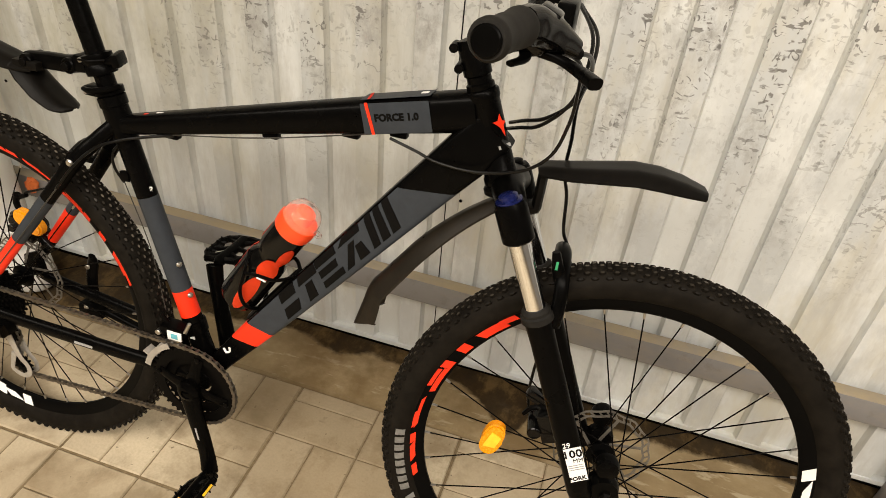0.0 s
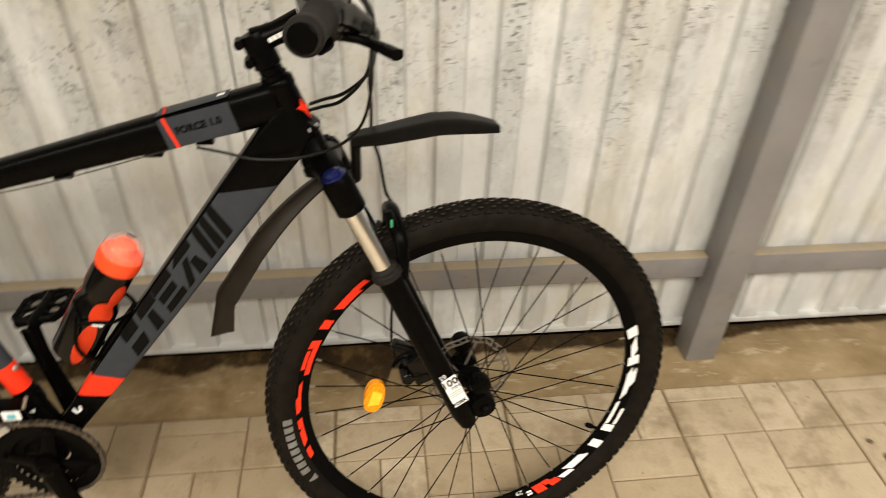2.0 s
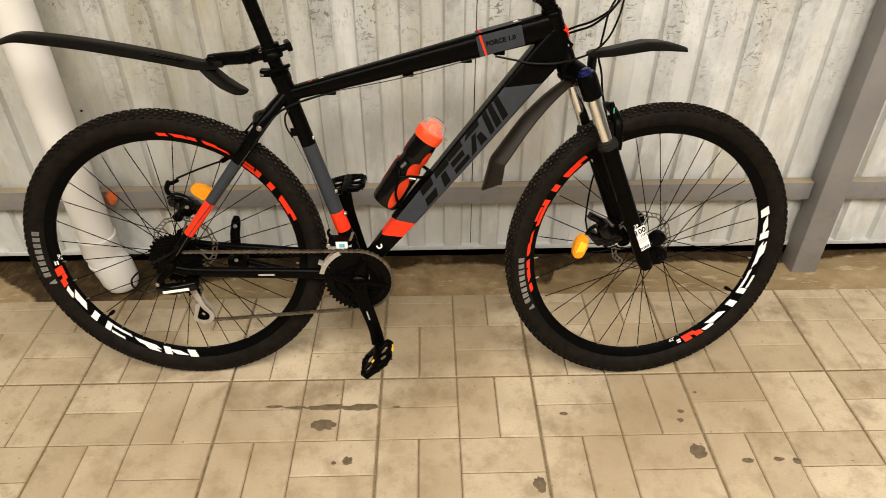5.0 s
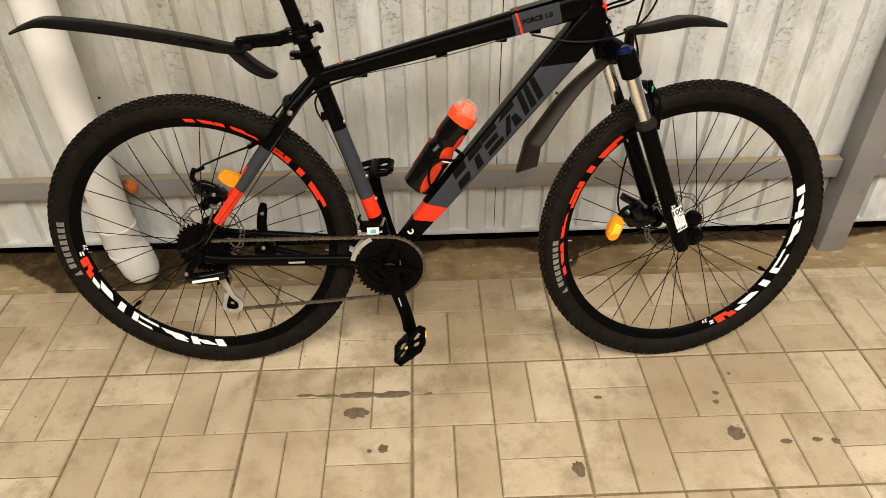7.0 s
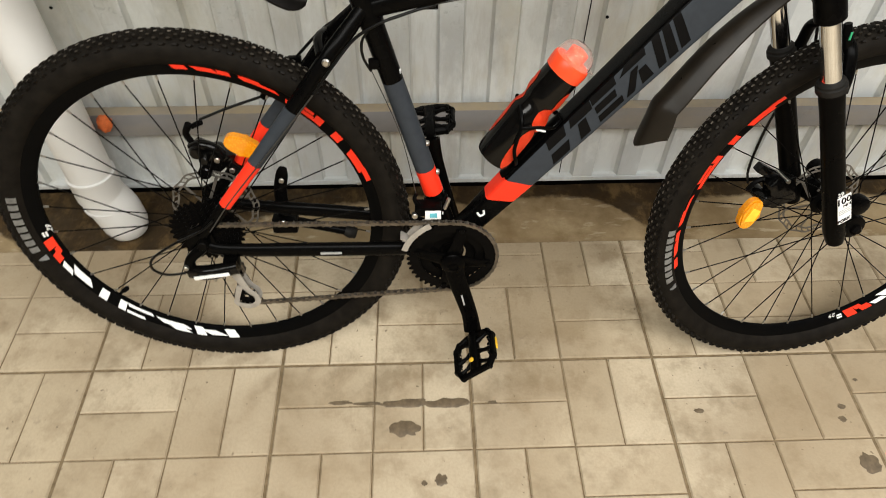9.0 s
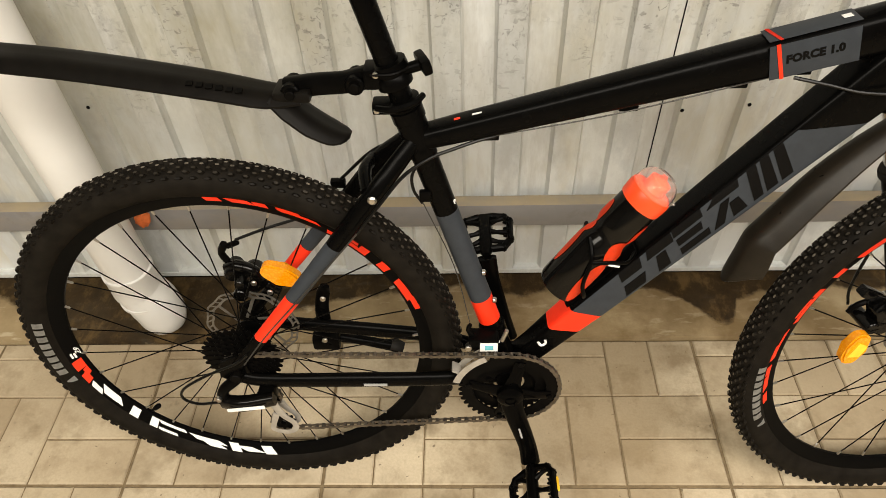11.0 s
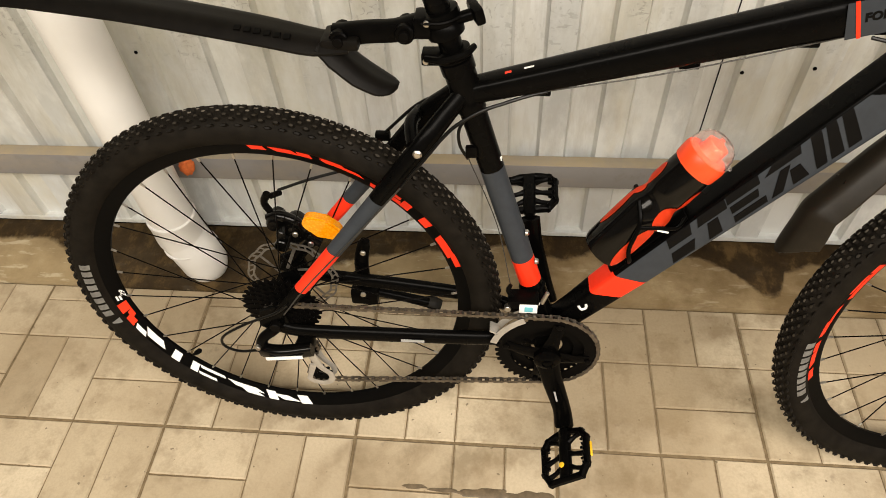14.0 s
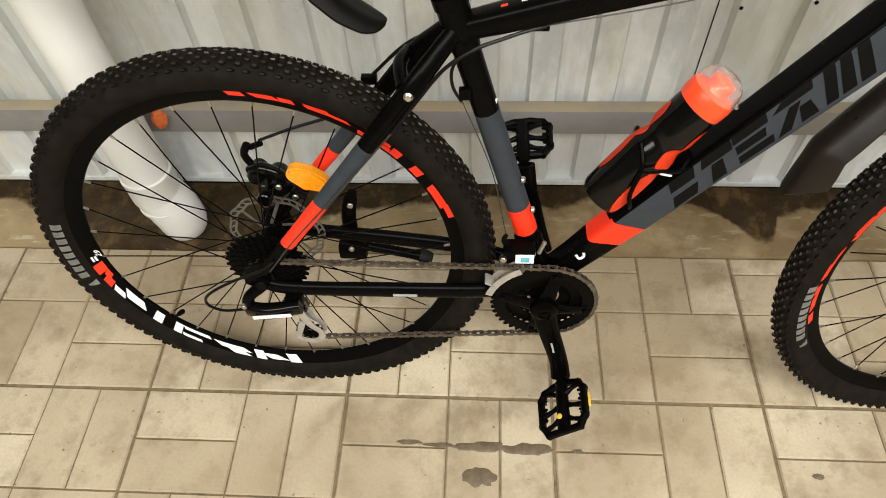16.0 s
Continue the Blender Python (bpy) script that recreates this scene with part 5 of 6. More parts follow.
def make_chain():
    """Roller chain: top run, round the big ring, bottom run, round the pulleys to the sprocket."""
    pts = []
    y = -0.0515
    r = 0.0825

    def arc(c, rr, a0, a1, n, yy):
        for k in range(n + 1):
            a = radians(a0 + (a1 - a0) * k / n)
            pts.append(Vector((c[0] + rr * math.cos(a), yy, c[1] + rr * math.sin(a))))

    arc(REAR, 0.029, 200, 92, 8, -0.050)
    arc(BB, r, 91, -96, 24, y)
    arc((-0.026, 0.206), 0.021, -95, -230, 8, -0.050)
    arc((-0.039, 0.278), 0.021, -60, 60, 6, -0.050)
    dist = [0.0]
    for a, b in zip(pts, pts[1:]):
        dist.append(dist[-1] + (b - a).length)
    n = int(dist[-1] / 0.0127)
    where = [Vector([float(np.interp(k * 0.0127, dist, [p[i] for p in pts])) for i in range(3)]) for k in range(n + 1)]
    bm = bmesh.new()
    for k, (a, b) in enumerate(zip(where, where[1:])):
        d = (b - a).normalized()
        up = Vector((0, 1, 0)).cross(d)
        wide = 0.0031 if k % 2 else 0.0022
        for s in (-1, 1):
            yv = Vector((0, s * wide, 0))
            ring = []
            for t, h in ((-0.0035, 0), (-0.001, 0.0038), (0.0045, 0.0026), (0.0085, 0.0026), (0.0137, 0.0038), (0.0162, 0), (0.0137, -0.0038), (0.0085, -0.0026), (0.0045, -0.0026), (-0.001, -0.0038)):
                ring.append(a + d * t + up * h + yv)
            rings(bm, [ring, [p + Vector((0, s * 0.0009, 0)) for p in ring]])
        lathe([(0.0036, -0.002), (0.0036, 0.002)], Matrix.Translation(a) @ pose(0, 0, 0, 90), 6, bm)
    return part("chain", bm, CHAIN_STEEL, bike, "oiled steel chain")


make_chain()


def make_rear_derailleur():
    bm = sweep([(-0.110, -0.076, 0.300), (-0.075, -0.084, 0.304), (-0.022, -0.080, 0.312)], [0.012, 0.014, 0.012], 14, 4, flat=0.8, square=0.5)
    der = part("rear_derailleur", bm, BOTTLE_BLACK, bike, "black and silver rear derailleur")
    part("face_plate", block(-0.032, -0.0012, -0.0035, 0.032, 0.0012, 0.0035, 0.001, m=Matrix.Translation((-0.066, -0.0965, 0.306)) @ Matrix.Rotation(radians(-8), 4, "Y")), DECAL_WHITE, der, "white printed strip")
    part("hanger", sweep([(-0.070, -0.066, 0.366), (-0.080, -0.072, 0.350), (-0.102, -0.076, 0.330), (-0.110, -0.075, 0.302)], [0.010, 0.010, 0.009, 0.011], 12, 4, flat=0.9), PLASTIC, der)
    part("hanger_bolt", rod((-0.074, -0.082, 0.362), (-0.074, -0.070, 0.362), 0.009, 14), STEEL_DARK, der)
    part("limit_screw", rod((-0.110, -0.090, 0.318), (-0.110, -0.080, 0.318), 0.0045, 10), STEEL, der)
    part("limit_screw", rod((-0.068, -0.080, 0.292), (-0.068, -0.080, 0.280), 0.003, 8), STEEL, der)
    for y in (-0.060, -0.042):
        bm = sweep([(-0.046, y, 0.300), (-0.036, y, 0.270), (-0.024, y, 0.236), (-0.010, y, 0.218), (-0.010, y, 0.200), (-0.026, y, 0.190), (-0.048, y, 0.198), (-0.046, y, 0.214), (-0.036, y, 0.244)], [0.010, 0.0085, 0.0065, 0.0058, 0.0058, 0.0058, 0.0055, 0.0050, 0.0065], 8, 3, flat=0.25)
        part("cage_plate", bm, ALLOY, der, "silver cage plate")
    part("pulley", toothed((-0.031, 0.209), 0.0185, 11, -0.054, -0.048, 0.006, 0.3), PLASTIC, der)
    part("pulley", toothed((-0.044, 0.281), 0.0175, 11, -0.054, -0.048, 0.006, 0.3), PLASTIC, der)
    part("spring_body", block(-0.050, -0.076, 0.296, -0.022, -0.052, 0.322, 0.005), PLASTIC, der)
    der.matrix_local = AT_AXLE
    return der


make_rear_derailleur()


def make_front_derailleur():
    fd = part("front_derailleur", lathe([(0.0185, -0.012), (0.0215, -0.011), (0.0215, 0.011), (0.0185, 0.012)], Matrix.Translation((0.3405, 0, 0.388)) @ Matrix.Rotation(radians(-14.5), 4, "Y"), 22), PLASTIC, bike, "black and silver front derailleur")
    ring = lambda rr, a: (BB[0] + rr * math.cos(radians(a)), BB[1] + rr * math.sin(radians(a)))
    outer = [ring(0.0965, a) for a in range(116, 166, 6)] + [ring(0.0855, a) for a in range(164, 114, -6)]
    part("outer_cage", plate(outer, -0.0600, -0.0585), ALLOY, fd, "silver cage plate")
    part("inner_cage", plate(outer, -0.0405, -0.0390), ALLOY, fd, "silver cage plate")
    part("cage_bridge", block(-0.008, -0.060, -0.0015, 0.008, -0.039, 0.0015, 0.0005, m=Matrix.Translation((*ring(0.100, 150)[:1], 0, ring(0.100, 150)[1])) @ Matrix.Rotation(radians(30), 4, "Y")), ALLOY, fd)
    part("link_body", block(0.300, -0.046, 0.388, 0.348, -0.016, 0.406, 0.004), PLASTIC, fd)
    lab = part("link_label", block(0.318, -0.0480, 0.384, 0.346, -0.0455, 0.402, 0.001), DECAL_WHITE, fd, "white label with pale blue square")
    part("label_square", block(0.326, -0.0490, 0.388, 0.339, -0.0478, 0.398, 0.0005), SKY_LABEL, lab)
    part("pinch_bolt", rod((0.300, -0.050, 0.392), (0.300, -0.040, 0.392), 0.0055, 8), STEEL, fd)
    part("lever_arm", sweep([(0.308, -0.030, 0.402), (0.300, -0.032, 0.418), (0.304, -0.030, 0.428)], [0.005, 0.004, 0.003], 8, 3), STEEL_DARK, fd)
    part("derailleur_screw", rod((0.352, -0.044, 0.404), (0.360, -0.040, 0.424), 0.0035, 8), STEEL, fd)
    return fd


make_front_derailleur()


def make_kickstand():
    bm = block(0.012, 0.060, 0.268, 0.062, 0.094, 0.300, 0.006)
    ks = part("kickstand", bm, PLASTIC, bike, "folded black kickstand clamped to the chain stay")
    part("clamp_arm", sweep([(0.050, 0.080, 0.412), (0.044, 0.086, 0.392), (0.036, 0.084, 0.350), (0.038, 0.080, 0.285)], [0.008, 0.012, 0.013, 0.013], 12, 4, flat=0.6), PLASTIC, ks)
    part("clamp_bolt", rod((0.046, 0.070, 0.392), (0.046, 0.066, 0.392), 0.005, 10), STEEL, ks)
    part("clamp_bolt", rod((0.038, 0.058, 0.300), (0.038, 0.054, 0.300), 0.005, 10), STEEL, ks)
    part("leg", sweep([(0.045, 0.084, 0.283), (0.095, 0.088, 0.266), (0.158, 0.090, 0.247)], [0.010, 0.009, 0.009], 14, 3), PLASTIC, ks)
    part("rubber_foot", sweep([(0.150, 0.090, 0.250), (0.160, 0.090, 0.246), (0.172, 0.090, 0.241)], [0.011, 0.0135, 0.011], 14, 2), GRIP_RUBBER, ks)
    ks.matrix_local = AT_AXLE
    return ks


make_kickstand()


def make_rear_brake():
    bm = lathe([(0.008, -0.030), (0.015, -0.028), (0.019, -0.018), (0.019, 0.010), (0.015, 0.016), (0.008, 0.017)], pose(-0.060, 0.056, 0.456, 90), 18)
    lathe([(0.007, -0.022), (0.012, -0.020), (0.014, -0.010), (0.014, 0.012), (0.010, 0.018)], pose(-0.088, 0.060, 0.470, 90), 16, bm)
    block(-0.024, -0.014, -0.011, 0.026, 0.012, 0.011, 0.006, m=Matrix.Translation((-0.050, 0.058, 0.446)) @ Matrix.Rotation(radians(-40), 4, "Y"), bm=bm)
    sweep([(-0.100, 0.058, 0.476), (-0.078, 0.054, 0.484), (-0.052, 0.052, 0.474), (-0.034, 0.052, 0.452)], [0.007, 0.010, 0.009, 0.008], 10, 3, bm=bm)
    rod((-0.078, 0.030, 0.436), (-0.078, 0.086, 0.436), 0.012, 14, bm)
    sweep([(-0.020, 0.056, 0.424), (-0.036, 0.054, 0.440), (-0.044, 0.054, 0.462)], [0.008, 0.010, 0.008], 10, 3, bm=bm)
    rod((-0.070, 0.020, 0.470), (-0.070, 0.040, 0.470), 0.008, 12, bm)
    br = part("rear_caliper", bm, BOTTLE_BLACK, bike, "black cable disc caliper")
    part("brake_arm", sweep([(-0.098, 0.074, 0.470), (-0.108, 0.076, 0.492), (-0.098, 0.074, 0.512)], [0.006, 0.006, 0.007], 10, 3), STEEL_DARK, br)
    part("caliper_bolt", rod((-0.050, 0.034, 0.464), (-0.050, 0.030, 0.464), 0.005, 10), STEEL, br)
    part("caliper_bolt", rod((-0.030, 0.040, 0.438), (-0.030, 0.036, 0.438), 0.005, 10), STEEL, br)
    part("adjuster", rod((-0.094, 0.074, 0.508), (-0.074, 0.072, 0.518), 0.005, 10), PLASTIC, br)
    br.matrix_local = AT_AXLE
    return br


make_rear_brake()


# ---- cockpit ----
def make_cockpit():
    top, ax = Vector((0.811, 0, 0.9225)), Vector((-0.358, 0, 0.934))
    st = part("stem", steered(sweep([(0.788, 0, 0.972), (0.818, 0, 0.981), (0.852, 0, 0.995)], [0.0165, 0.0150, 0.0170], 18, 4)), FRAME_BLACK, bike, "black alloy stem")
    part("spacer", steered(lathe([(0.017, -0.002), (0.0185, 0), (0.0185, 0.008), (0.0160, 0.010), (0.0160, 0.020)], along(top, top + ax), 22)), FRAME_BLACK, st)
    part("steerer_clamp", steered(lathe([(0.0165, 0.018), (0.0185, 0.020), (0.0185, 0.058), (0.017, 0.064), (0.006, 0.066)], along(top, top + ax), 22)), FRAME_BLACK, st)
    for z in (0.946, 0.970):
        part("clamp_bolt", steered(rod((0.780 - (z - 0.946) * 0.4, -0.016, z), (0.780 - (z - 0.946) * 0.4, 0.016, z), 0.006, 10)), STEEL_DARK, st)
    part("face_plate", steered(block(-0.010, -0.024, -0.024, 0.014, 0.024, 0.024, 0.006, m=Matrix.Translation((0.866, 0, 1.001)) @ Matrix.Rotation(radians(-22), 4, "Y"))), FRAME_BLACK, st)
    for k in range(5):
        part("stem_print", steered(block(-0.0024, -0.0005, -0.0028, 0.0024, 0.0005, 0.0028, m=Matrix.Translation((0.822, -0.0152, 0.981)) @ Matrix.Rotation(radians(-24), 4, "Y") @ Matrix.Translation((0.0065 * (k - 2), 0, 0)))), DECAL_WHITE, st)
    # the left end stops where its grip rests on the fence
    bar = [(0.885, -0.352, 1.050), (0.897, -0.22, 1.048), (0.890, -0.10, 1.018), (0.872, -0.04, 1.002), (0.859, 0.04, 1.002), (0.848, 0.10, 1.018), (0.815, 0.20, 1.050), (0.792, 0.262, 1.052)]
    hb = part("handlebar", (sweep(bar, [0.011, 0.011, 0.0125, 0.0155, 0.0155, 0.0125, 0.011, 0.011], 16, 4, side=(1, 0, 0))), FRAME_BLACK, bike, "black riser handlebar")
    for s, y0, y1, xo in ((-1, 0.352, 0.280, 0.006), (1, 0.270, 0.165, -0.062)):
        a, b = ((0.885, -y0, 1.050), (0.895, -y1, 1.049)) if s < 0 else ((0.788, y0, 1.053), (0.826, y1, 1.048))
        L = (Vector(b) - Vector(a)).length
        prof = [(0.0142, 0), (0.0164, 0.003), (0.0166, 0.008), (0.0150, 0.012), (0.0146, 0.03), (0.0154, L * 0.5), (0.0146, L - 0.012), (0.0168, L - 0.006), (0.0168, L - 0.001), (0.013, L)]
        grip = part("grip", shifted(0.0, lathe(prof, along(a, b), 28)), GRIP_RUBBER, hb, "black rubber grip")
        part("end_plug", shifted(0.0, lathe([(0.0122, 0), (0.0122, 0.002), (0.0110, 0.003)], along(a, Vector(a) * 2 - Vector(b)), 24)), PLASTIC, grip)
        bm = sweep([(0.890, s * (y1 - 0.004), 1.050), (0.896, s * (y1 - 0.022), 1.048), (0.909, s * (y1 - 0.048), 1.039), (0.928, s * (y1 - 0.074), 1.025)], [0.0135, 0.0155, 0.0140, 0.0085], 14, 4, flat=1.1, side=(0, 0, 1), square=0.35)
        sweep([(0.878, s * (y1 - 0.024), 1.036), (0.894, s * (y1 - 0.042), 1.030), (0.908, s * (y1 - 0.066), 1.024)], [0.010, 0.013, 0.009], 12, 4, flat=0.9, side=(0, 0, 1), square=0.3, bm=bm)
        block(-0.009, -0.012, -0.006, 0.012, 0.012, 0.006, 0.004, m=Matrix.Translation((0.904, s * (y1 - 0.046), 1.056)) @ Matrix.Rotation(radians(24), 4, "Y"), bm=bm)
        sh = part("shifter", shifted(xo, bm), BOTTLE_BLACK, hb, "black shifter and brake lever perch")
        part("brake_lever", shifted(xo, sweep([(0.893, s * (y1 - 0.045), 1.024), (0.918, s * (y1 - 0.052), 1.018), (0.938, s * (y1 - 0.044), 1.013), (0.956, s * (y1 - 0.022), 1.010)], [0.0062, 0.0056, 0.0064, 0.0074], 12, 5, flat=0.75, side=(0, 0, 1), square=0.5)), PLASTIC, sh)
        part("shift_paddle", shifted(xo, sweep([(0.888, s * (y1 - 0.040), 1.028), (0.893, s * (y1 - 0.024), 1.020), (0.885, s * (y1 - 0.004), 1.018)], [0.0055, 0.0055, 0.0045], 10, 4, flat=0.6, side=(0, 0, 1))), PLASTIC, sh)
        part("barrel", shifted(xo, rod((0.918, s * (y1 - 0.072), 1.024), (0.932, s * (y1 - 0.094), 1.016), 0.006, 10)), PLASTIC, sh)
    st.matrix_local = Matrix.Translation((-0.012, 0, -0.010))
    hb.matrix_local = Matrix.Translation((-0.013, 0, 0.002))
    # front reflector bracket on the bar
    br = part("bar_bracket", shifted(0.0, block(0.890, -0.022, 0.992, 0.912, 0.022, 1.034, 0.004)), PLASTIC, hb, "black bracket on the handlebar")
    part("bracket_screw", shifted(0.0, rod((0.905, -0.026, 1.008), (0.905, -0.021, 1.008), 0.004, 8)), STEEL, br)


make_cockpit()


def make_cables():
    def cable(name, mat, r, *pts):
        # ends near the head tube and near the seat cluster
        pts = [(x - 0.011, y, z - 0.004) if z > 0.80 and x > 0.6 else (x - 0.007, y, z - 0.014) if z > 0.64 and x < 0.76 else (x, y, z) for x, y, z in pts]
        part(name, sweep(pts, r, 8, 6, side=(0.3, 0.9, 0.2)), mat, bike)

    cable("gear_cable", CABLE, 0.0022, (0.918, -0.185, 1.022), (0.936, -0.14, 1.002), (0.936, -0.09, 0.955), (0.933, -0.078, 0.920), (0.919, -0.062, 0.873), (0.886, -0.052, 0.841), (0.830, -0.040, 0.821), (0.775, -0.032, 0.818), (0.735, -0.020, 0.823), (0.697, -0.012, 0.829))
    cable("gear_cable", CABLE, 0.0024, (0.900, 0.08, 1.030), (0.934, 0.0, 1.002), (0.935, -0.06, 0.958), (0.922, -0.058, 0.928), (0.893, -0.026, 0.893), (0.866, 0.004, 0.876), (0.845, 0.030, 0.862))
    cable("brake_cable", CABLE, 0.0025, (0.905, 0.085, 1.024), (0.938, 0.02, 1.000), (0.940, -0.05, 0.960), (0.928, -0.052, 0.934), (0.898, -0.020, 0.902), (0.868, 0.010, 0.884), (0.848, 0.034, 0.870))
    cable("brake_cable", CABLE, 0.0025, (0.922, -0.185, 1.018), (0.942, -0.13, 1.010), (0.944, -0.06, 0.975), (0.933, -0.005, 0.922), (0.933, 0.030, 0.865), (0.932, 0.047, 0.814), (0.931, 0.047, 0.774), (0.938, 0.040, 0.724), (0.950, 0.052, 0.69), (0.965, 0.062, 0.62), (0.945, 0.075, 0.50), (0.940, 0.078, 0.40), (0.946, 0.073, 0.362))
    cable("gear_cable", CABLE, 0.0024, (0.345, -0.008, 0.7645), (0.322, -0.011, 0.760), (0.292, -0.018, 0.753), (0.262, -0.026, 0.745), (0.228, -0.044, 0.731), (0.197, -0.060, 0.700), (0.162, -0.066, 0.655))
    cable("gear_cable", CABLE_GREY, 0.0012, (0.162, -0.066, 0.655), (0.08, -0.070, 0.550), (0.0, -0.072, 0.455), (-0.05, -0.076, 0.388))
    cable("gear_cable", CABLE, 0.0024, (-0.040, -0.076, 0.412), (-0.062, -0.079, 0.394), (-0.114, -0.080, 0.367), (-0.160, -0.080, 0.334), (-0.168, -0.079, 0.308), (-0.148, -0.077, 0.291), (-0.115, -0.075, 0.292))
    cable("brake_cable", CABLE, 0.0025, (0.300, 0.012, 0.755), (0.262, 0.020, 0.755), (0.215, 0.036, 0.735), (0.172, 0.054, 0.705), (0.115, 0.062, 0.640))
    cable("brake_cable", CABLE, 0.0025, (0.066, 0.068, 0.572), (0.035, 0.072, 0.560), (-0.02, 0.074, 0.540), (-0.072, 0.073, 0.519))
    cable("gear_cable", CABLE, 0.0022, (0.250, -0.012, 0.735), (0.236, -0.018, 0.715), (0.236, -0.018, 0.690), (0.246, -0.013, 0.665))
    cable("gear_cable", CABLE_GREY, 0.0008, (0.246, -0.013, 0.668), (0.28, -0.018, 0.54), (0.303, -0.026, 0.425))
    cable("gear_cable", CABLE_GREY, 0.0010, (0.697, -0.010, 0.836), (0.50, -0.010, 0.796), (0.345, -0.010, 0.7665))
    part("cable_clamp", block(0.100, 0.056, 0.628, 0.122, 0.068, 0.640, 0.002), PLASTIC, bike)
    part("cable_stop", block(0.236, -0.018, 0.655, 0.252, -0.010, 0.672, 0.002), PLASTIC, bike)
    part("cable_stop", rod((0.070, 0.068, 0.578), (0.045, 0.070, 0.563), 0.006, 10), PLASTIC, bike)


make_cables()


def make_bottle_cage():
    d = (Vector((DOWN_END[0], 0, DOWN_END[1])) - Vector((BB[0], 0, BB[1]))).normalized()
    n = Vector((-d.z, 0, d.x))
    o = Vector((BB[0], 0, BB[1]))

    def at(t, h, y):
        return tuple(o + d * t + n * h + Vector((0, y, 0)))

    cage = part("bottle_cage", sweep([at(0.17, 0.024, 0), at(0.24, 0.027, 0), at(0.315, 0.028, 0)], 0.006, 10, 2, flat=2.0), PLASTIC, bike, "black plastic bottle cage")
    for s in (-1, 1):
        part("cage_arm", sweep([at(0.205, 0.028, s * 0.012), at(0.220, 0.044, s * 0.035 - 0.004), at(0.240, 0.068, s * 0.0410 - 0.005), at(0.278, 0.088, s * 0.037 - 0.005), at(0.296, 0.106, s * 0.016 - 0.005)], [0.0030, 0.0025, 0.0022, 0.0022, 0.0025], 8, 5, flat=1.4, side=tuple(d)), PLASTIC, cage)
        part("cage_arm", sweep([at(0.312, 0.028, s * 0.012), at(0.305, 0.044, s * 0.035 - 0.004), at(0.294, 0.066, s * 0.0410 - 0.005), at(0.276, 0.084, s * 0.039 - 0.005)], [0.0030, 0.0025, 0.0022, 0.0022], 8, 5, flat=1.4, side=tuple(d)), PLASTIC, cage)
    part("cage_print", block(-0.008, -0.0006, -0.0013, 0.008, 0.0006, 0.0013, m=Matrix.Translation(at(0.293, 0.060, -0.0475)) @ Matrix.Rotation(radians(12), 4, "Y")), DECAL_WHITE, cage)


make_bottle_cage()


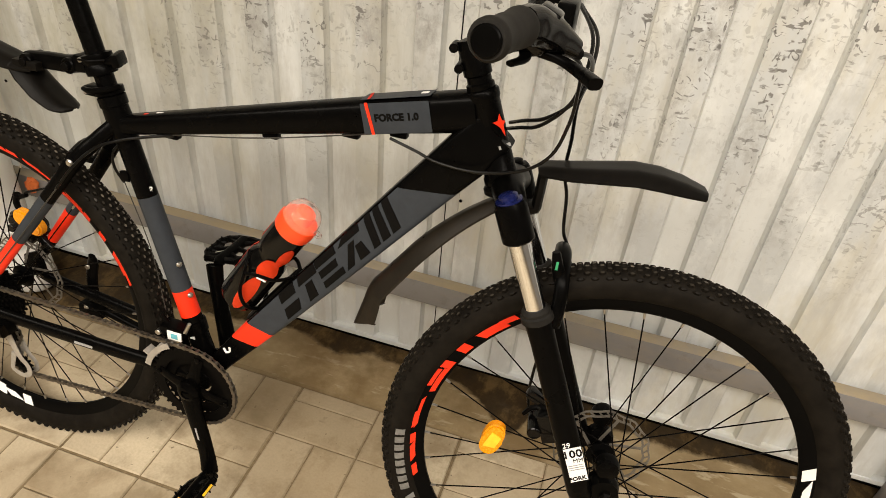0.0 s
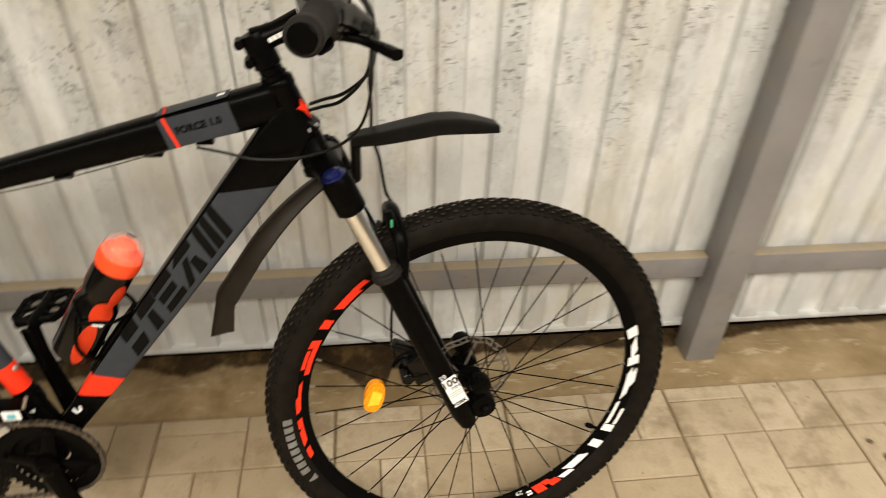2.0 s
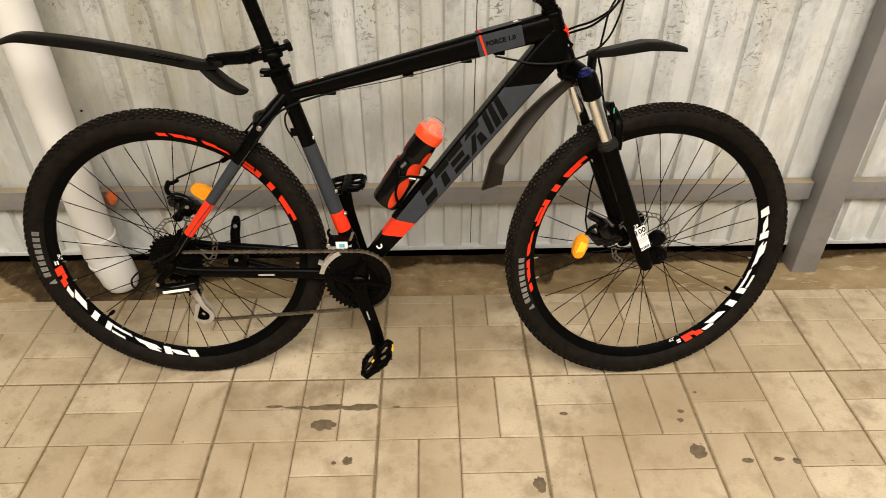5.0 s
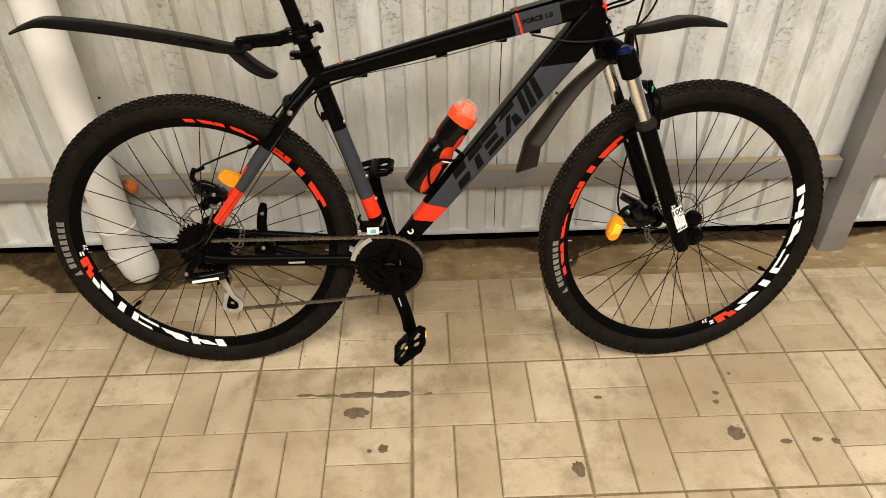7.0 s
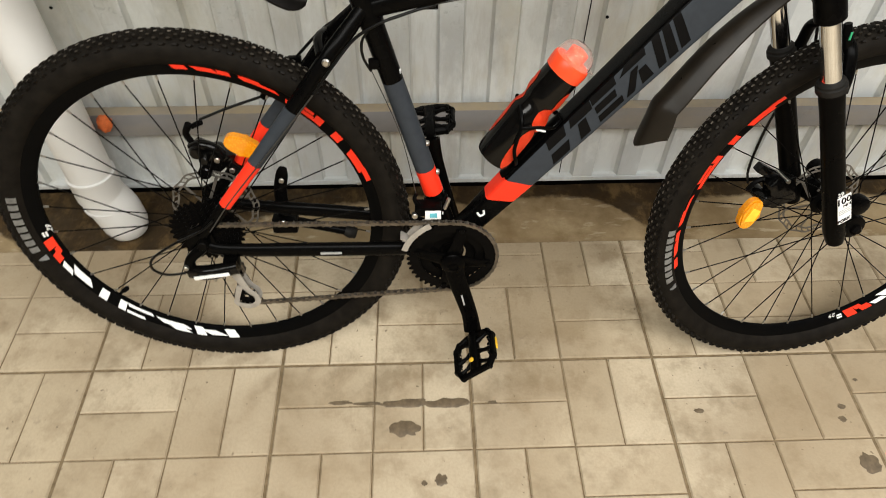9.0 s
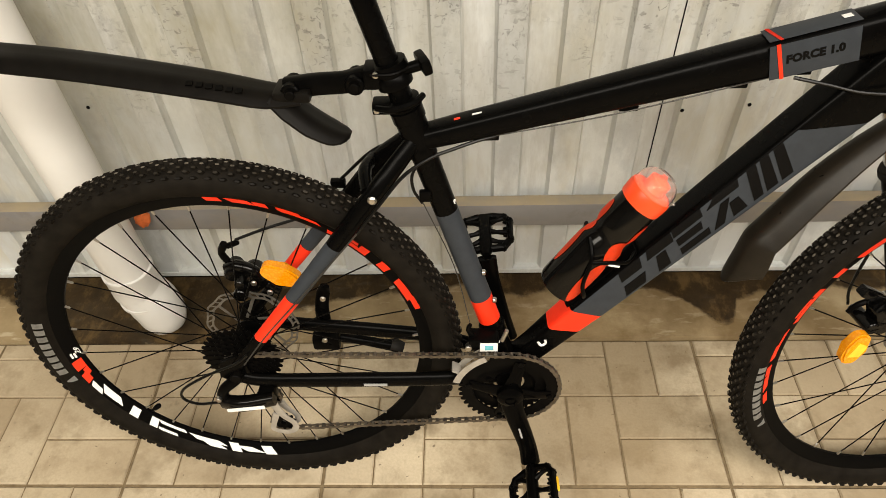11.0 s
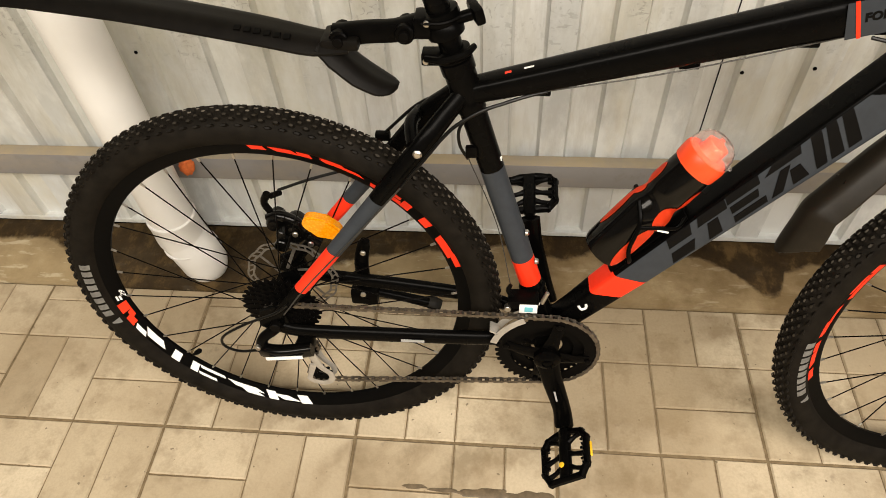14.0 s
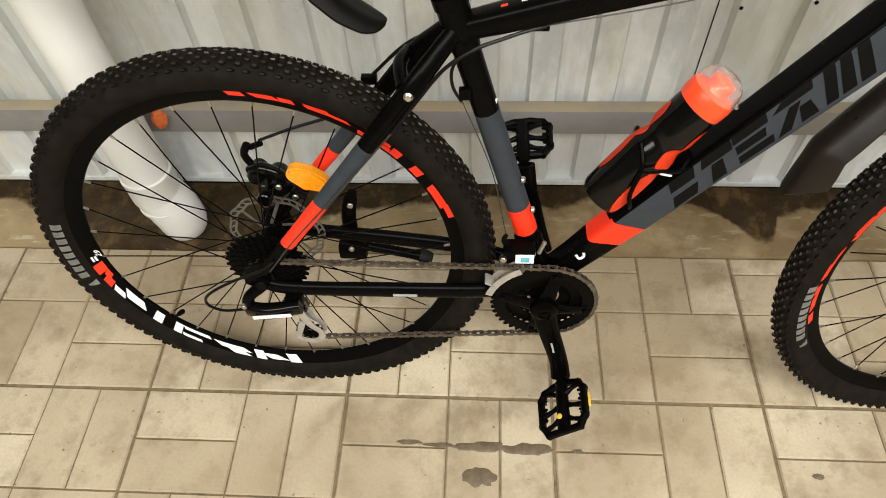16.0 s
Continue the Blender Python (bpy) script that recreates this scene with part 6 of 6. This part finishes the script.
def make_bottle():
    d = (Vector((DOWN_END[0], 0, DOWN_END[1])) - Vector((BB[0], 0, BB[1]))).normalized()
    n = Vector((-d.z, 0, d.x))
    foot = Vector((BB[0], -0.005, BB[1])) + d * 0.189 + n * 0.0650
    d, n = (d + n * 0.089).normalized(), (n - d * 0.089).normalized()      # it sits a little askew in the cage
    t = thing("water_bottle", "black and neon orange sports bottle in the bottle cage", "bottle", m=BIKE @ Matrix.Translation(foot) @ Matrix.Diagonal((0.92, 0.92, 0.95, 1)))
    m = along((0, 0, 0), d)
    prof = [(0.028, 0), (0.034, 0.003), (0.0362, 0.010), (0.0362, 0.105), (0.035, 0.116), (0.0305, 0.127), (0.0295, 0.133), (0.0305, 0.139), (0.0325, 0.146), (0.0332, 0.152), (0.0325, 0.190), (0.0315, 0.200)]
    part("body", lathe(prof, m, 36), BOTTLE_BLACK, t, "black squeeze body with waist")
    # soft orange grip panels: down the tube's side and along the outer side
    inv = m.to_3x3().inverted()

    def facing(v):
        q = inv @ v
        return math.degrees(math.atan2(q.y, q.x))

    near = facing(-n * 0.30 + Vector((0, -0.95, 0)))
    tail = facing(-n * 0.72 + Vector((0, -0.69, 0)))
    bulge = facing(-n * 0.45 + Vector((0, -0.89, 0)))
    outer = facing(n * 0.99 + Vector((0, 0.12, 0)))
    for ang, lo, hi, wide in ((near, 0.006, 0.100, 21), (bulge, 0.097, 0.143, 31), (tail, 0.130, 0.182, 20), (outer, 0.040, 0.120, 13), (outer, 0.112, 0.138, 13), (outer, 0.136, 0.180, 16)):
        bm = bmesh.new()
        nv, nu = 12, 8
        grid = []
        for i in range(nv + 1):
            v = i / nv
            h = lo + (hi - lo) * v
            r = float(np.interp(h, [p[1] for p in prof], [p[0] for p in prof])) + 0.0009
            w = wide * math.sqrt(max(0.03, 1 - (2 * v - 1) ** 2))
            grid.append([m @ Vector((r * math.cos(radians(ang + w * (2 * j / nu - 1))), r * math.sin(radians(ang + w * (2 * j / nu - 1))), h)) for j in range(nu + 1)])
        vs = [[bm.verts.new(p) for p in row] for row in grid]
        for a, b in zip(vs, vs[1:]):
            for j in range(nu):
                bm.faces.new((a[j], a[j + 1], b[j + 1], b[j]))
        bmesh.ops.solidify(bm, geom=list(bm.faces), thickness=0.0006)
        part("grip_panel", bm, ORANGE, t, "neon orange grip panel")
    part("cap", lathe([(0.0305, 0.197), (0.0338, 0.198), (0.0348, 0.208), (0.0350, 0.218), (0.0335, 0.223), (0.027, 0.225), (0.013, 0.226)], m, 36), ORANGE, t, "neon orange screw cap")
    part("spout", lathe([(0.019, 0.225), (0.017, 0.232), (0.0175, 0.234), (0.0170, 0.243), (0.008, 0.246)], m, 20), ORANGE, t)
    dome = part("dome_lid", lathe([(0.0325, 0.221), (0.0328, 0.228), (0.0310, 0.238), (0.026, 0.247), (0.017, 0.2525), (0.006, 0.2545), (0.005, 0.2540), (0.0165, 0.2515), (0.0252, 0.2463), (0.0300, 0.2376), (0.0316, 0.228), (0.0314, 0.221)], m, 36), DOME, t, "clear dome lid")
    dome.visible_shadow = False
    part("lid_tab", lathe([(0.004, -0.001), (0.009, -0.001), (0.009, 0.001), (0.004, 0.001)], m @ pose(0, -0.036, 0.224, 0, 0, 0), 16, closed=True), DOME, t)
    return t


make_bottle()


# ---- oil spots and pavers ----
def make_spot(x, y, rx, ry, seed):
    bm = bmesh.new()
    n = 28
    ring = []
    for k in range(n):
        a = 2 * math.pi * k / n
        w = 1 + 0.38 * noise.noise((2.2 * math.cos(a) + seed, 2.2 * math.sin(a), seed * 1.7)) + 0.15 * noise.noise((6 * math.cos(a) - seed, 6 * math.sin(a), seed))
        ring.append((x + rx * w * math.cos(a), y + ry * w * math.sin(a)))
    a = [bm.verts.new((p, q, 0.0001)) for p, q in ring]
    b = [bm.verts.new((x + (p - x) * 0.9, y + (q - y) * 0.9, 0.0007)) for p, q in ring]
    bm.faces.new(b)
    for i in range(n):
        j = (i + 1) % n
        bm.faces.new((a[i], a[j], b[j], b[i]))
    ob = new("oil_stain", link_mesh("oil_stain", bm, OILSPOT))
    return tagged(ob, "dark oily stain on the paving", "stain", "stains on the paving")


for i, (x, y, rx, ry) in enumerate(((0.262, -0.153, 0.032, 0.017), (0.332, -0.261, 0.013, 0.011), (0.270, -0.098, 0.055, 0.0105), (0.352, -0.099, 0.042, 0.0115), (0.130, -0.092, 0.022, 0.005), (0.185, -0.096, 0.028, 0.0045), (0.778, -0.335, 0.014, 0.021), (1.169, -0.254, 0.020, 0.021), (1.278, -0.282, 0.014, 0.007), (1.353, -0.280, 0.015, 0.006), (1.393, -0.286, 0.010, 0.009), (1.164, -0.131, 0.008, 0.006), (1.155, -0.159, 0.008, 0.007), (0.866, -0.132, 0.010, 0.006), (0.444, -0.100, 0.009, 0.004), (0.300, -0.266, 0.006, 0.005), (2.05, 0.10, 0.014, 0.014), (2.03, 0.15, 0.008, 0.008), (1.22, -0.07, 0.005, 0.004))):
    make_spot(x, y, rx, ry, i * 3.1)


def make_pavers():
    """Basket-weave of 200 x 100 mm pavers; every second joint is a little wider."""
    parts, rest = [], []
    for j in range(-30, 2):
        for i in range(-29, 34):
            for k in range(2):
                x0, x1, y0, y1 = i * 0.2, i * 0.2 + 0.2, j * 0.2, j * 0.2 + 0.2
                if (i + j) % 2:
                    y0, y1 = (y0, y0 + 0.1) if k == 0 else (y0 + 0.1, y1)
                else:
                    x0, x1 = (x0, x0 + 0.1) if k == 0 else (x0 + 0.1, x1)
                y1 = min(y1, STRIP_Y)
                if y1 - y0 < 0.02:
                    continue
                wide = lambda v, step: 0.0030 if abs(v / step - round(v / step)) < 0.01 else 0.0012
                box = (x0 + wide(x0, 0.4), y0 + wide(y0, 0.4), x1 - wide(x1, 0.4), y1 - wide(y1, 0.4))
                near = -1.0 < x0 < 1.85 and -0.65 < y0
                (parts if near else rest).append(box)
    floor = new("floor", link_mesh("floor", block(-6, -5.8, -0.050, 7, STRIP_Y, -0.0042), JOINT))
    tagged(floor, "sand-coloured concrete pavers laid in a basket weave", "paving", kind="structure")
    shared = {}
    rng = random.Random(4)
    for x0, y0, x1, y1 in parts:
        key = (round(x1 - x0, 4), round(y1 - y0, 4))
        if key not in shared:
            w, h = key[0] / 2, key[1] / 2
            bm = bmesh.new()
            lay = [[bm.verts.new((sx * (w - c), sy * (h - c), z)) for sx, sy in ((-1, -1), (1, -1), (1, 1), (-1, 1))] for c, z in ((0, -0.010), (0, -0.0030), (0.0025, 0.0))]
            for a, b in zip(lay, lay[1:]):
                for q in range(4):
                    bm.faces.new((a[q], a[(q + 1) % 4], b[(q + 1) % 4], b[q]))
            bm.faces.new(lay[-1])
            shared[key] = link_mesh("paver", bm, PAVER, smooth=False)
        ob = new("paver", shared[key])
        ob.parent = floor
        ob.matrix_local = pose((x0 + x1) / 2, (y0 + y1) / 2, rng.uniform(-0.0006, 0.0), rng.uniform(-0.15, 0.15), rng.uniform(-0.15, 0.15), rng.uniform(-0.2, 0.2))
    verts, faces = [], []
    for x0, y0, x1, y1 in rest:
        n = len(verts)
        for c, z in ((0, -0.010), (0, -0.003), (0.0025, rng.uniform(-0.0008, 0))):
            verts += [(x0 + c, y0 + c, z), (x1 - c, y0 + c, z), (x1 - c, y1 - c, z), (x0 + c, y1 - c, z)]
        for a in (0, 4):
            faces += [[n + a + q, n + a + (q + 1) % 4, n + a + 4 + (q + 1) % 4, n + a + 4 + q] for q in range(4)]
        faces.append([n + 8, n + 9, n + 10, n + 11])
    me = bpy.data.meshes.new("far_pavers")
    me.from_pydata(verts, [], faces)
    me.materials.append(PAVER)
    ob = new("far_pavers", me)
    ob.parent = floor
    tagged(ob, "sand-coloured concrete pavers", kind="stuff")
    print("pavers", len(parts), len(rest))


make_pavers()
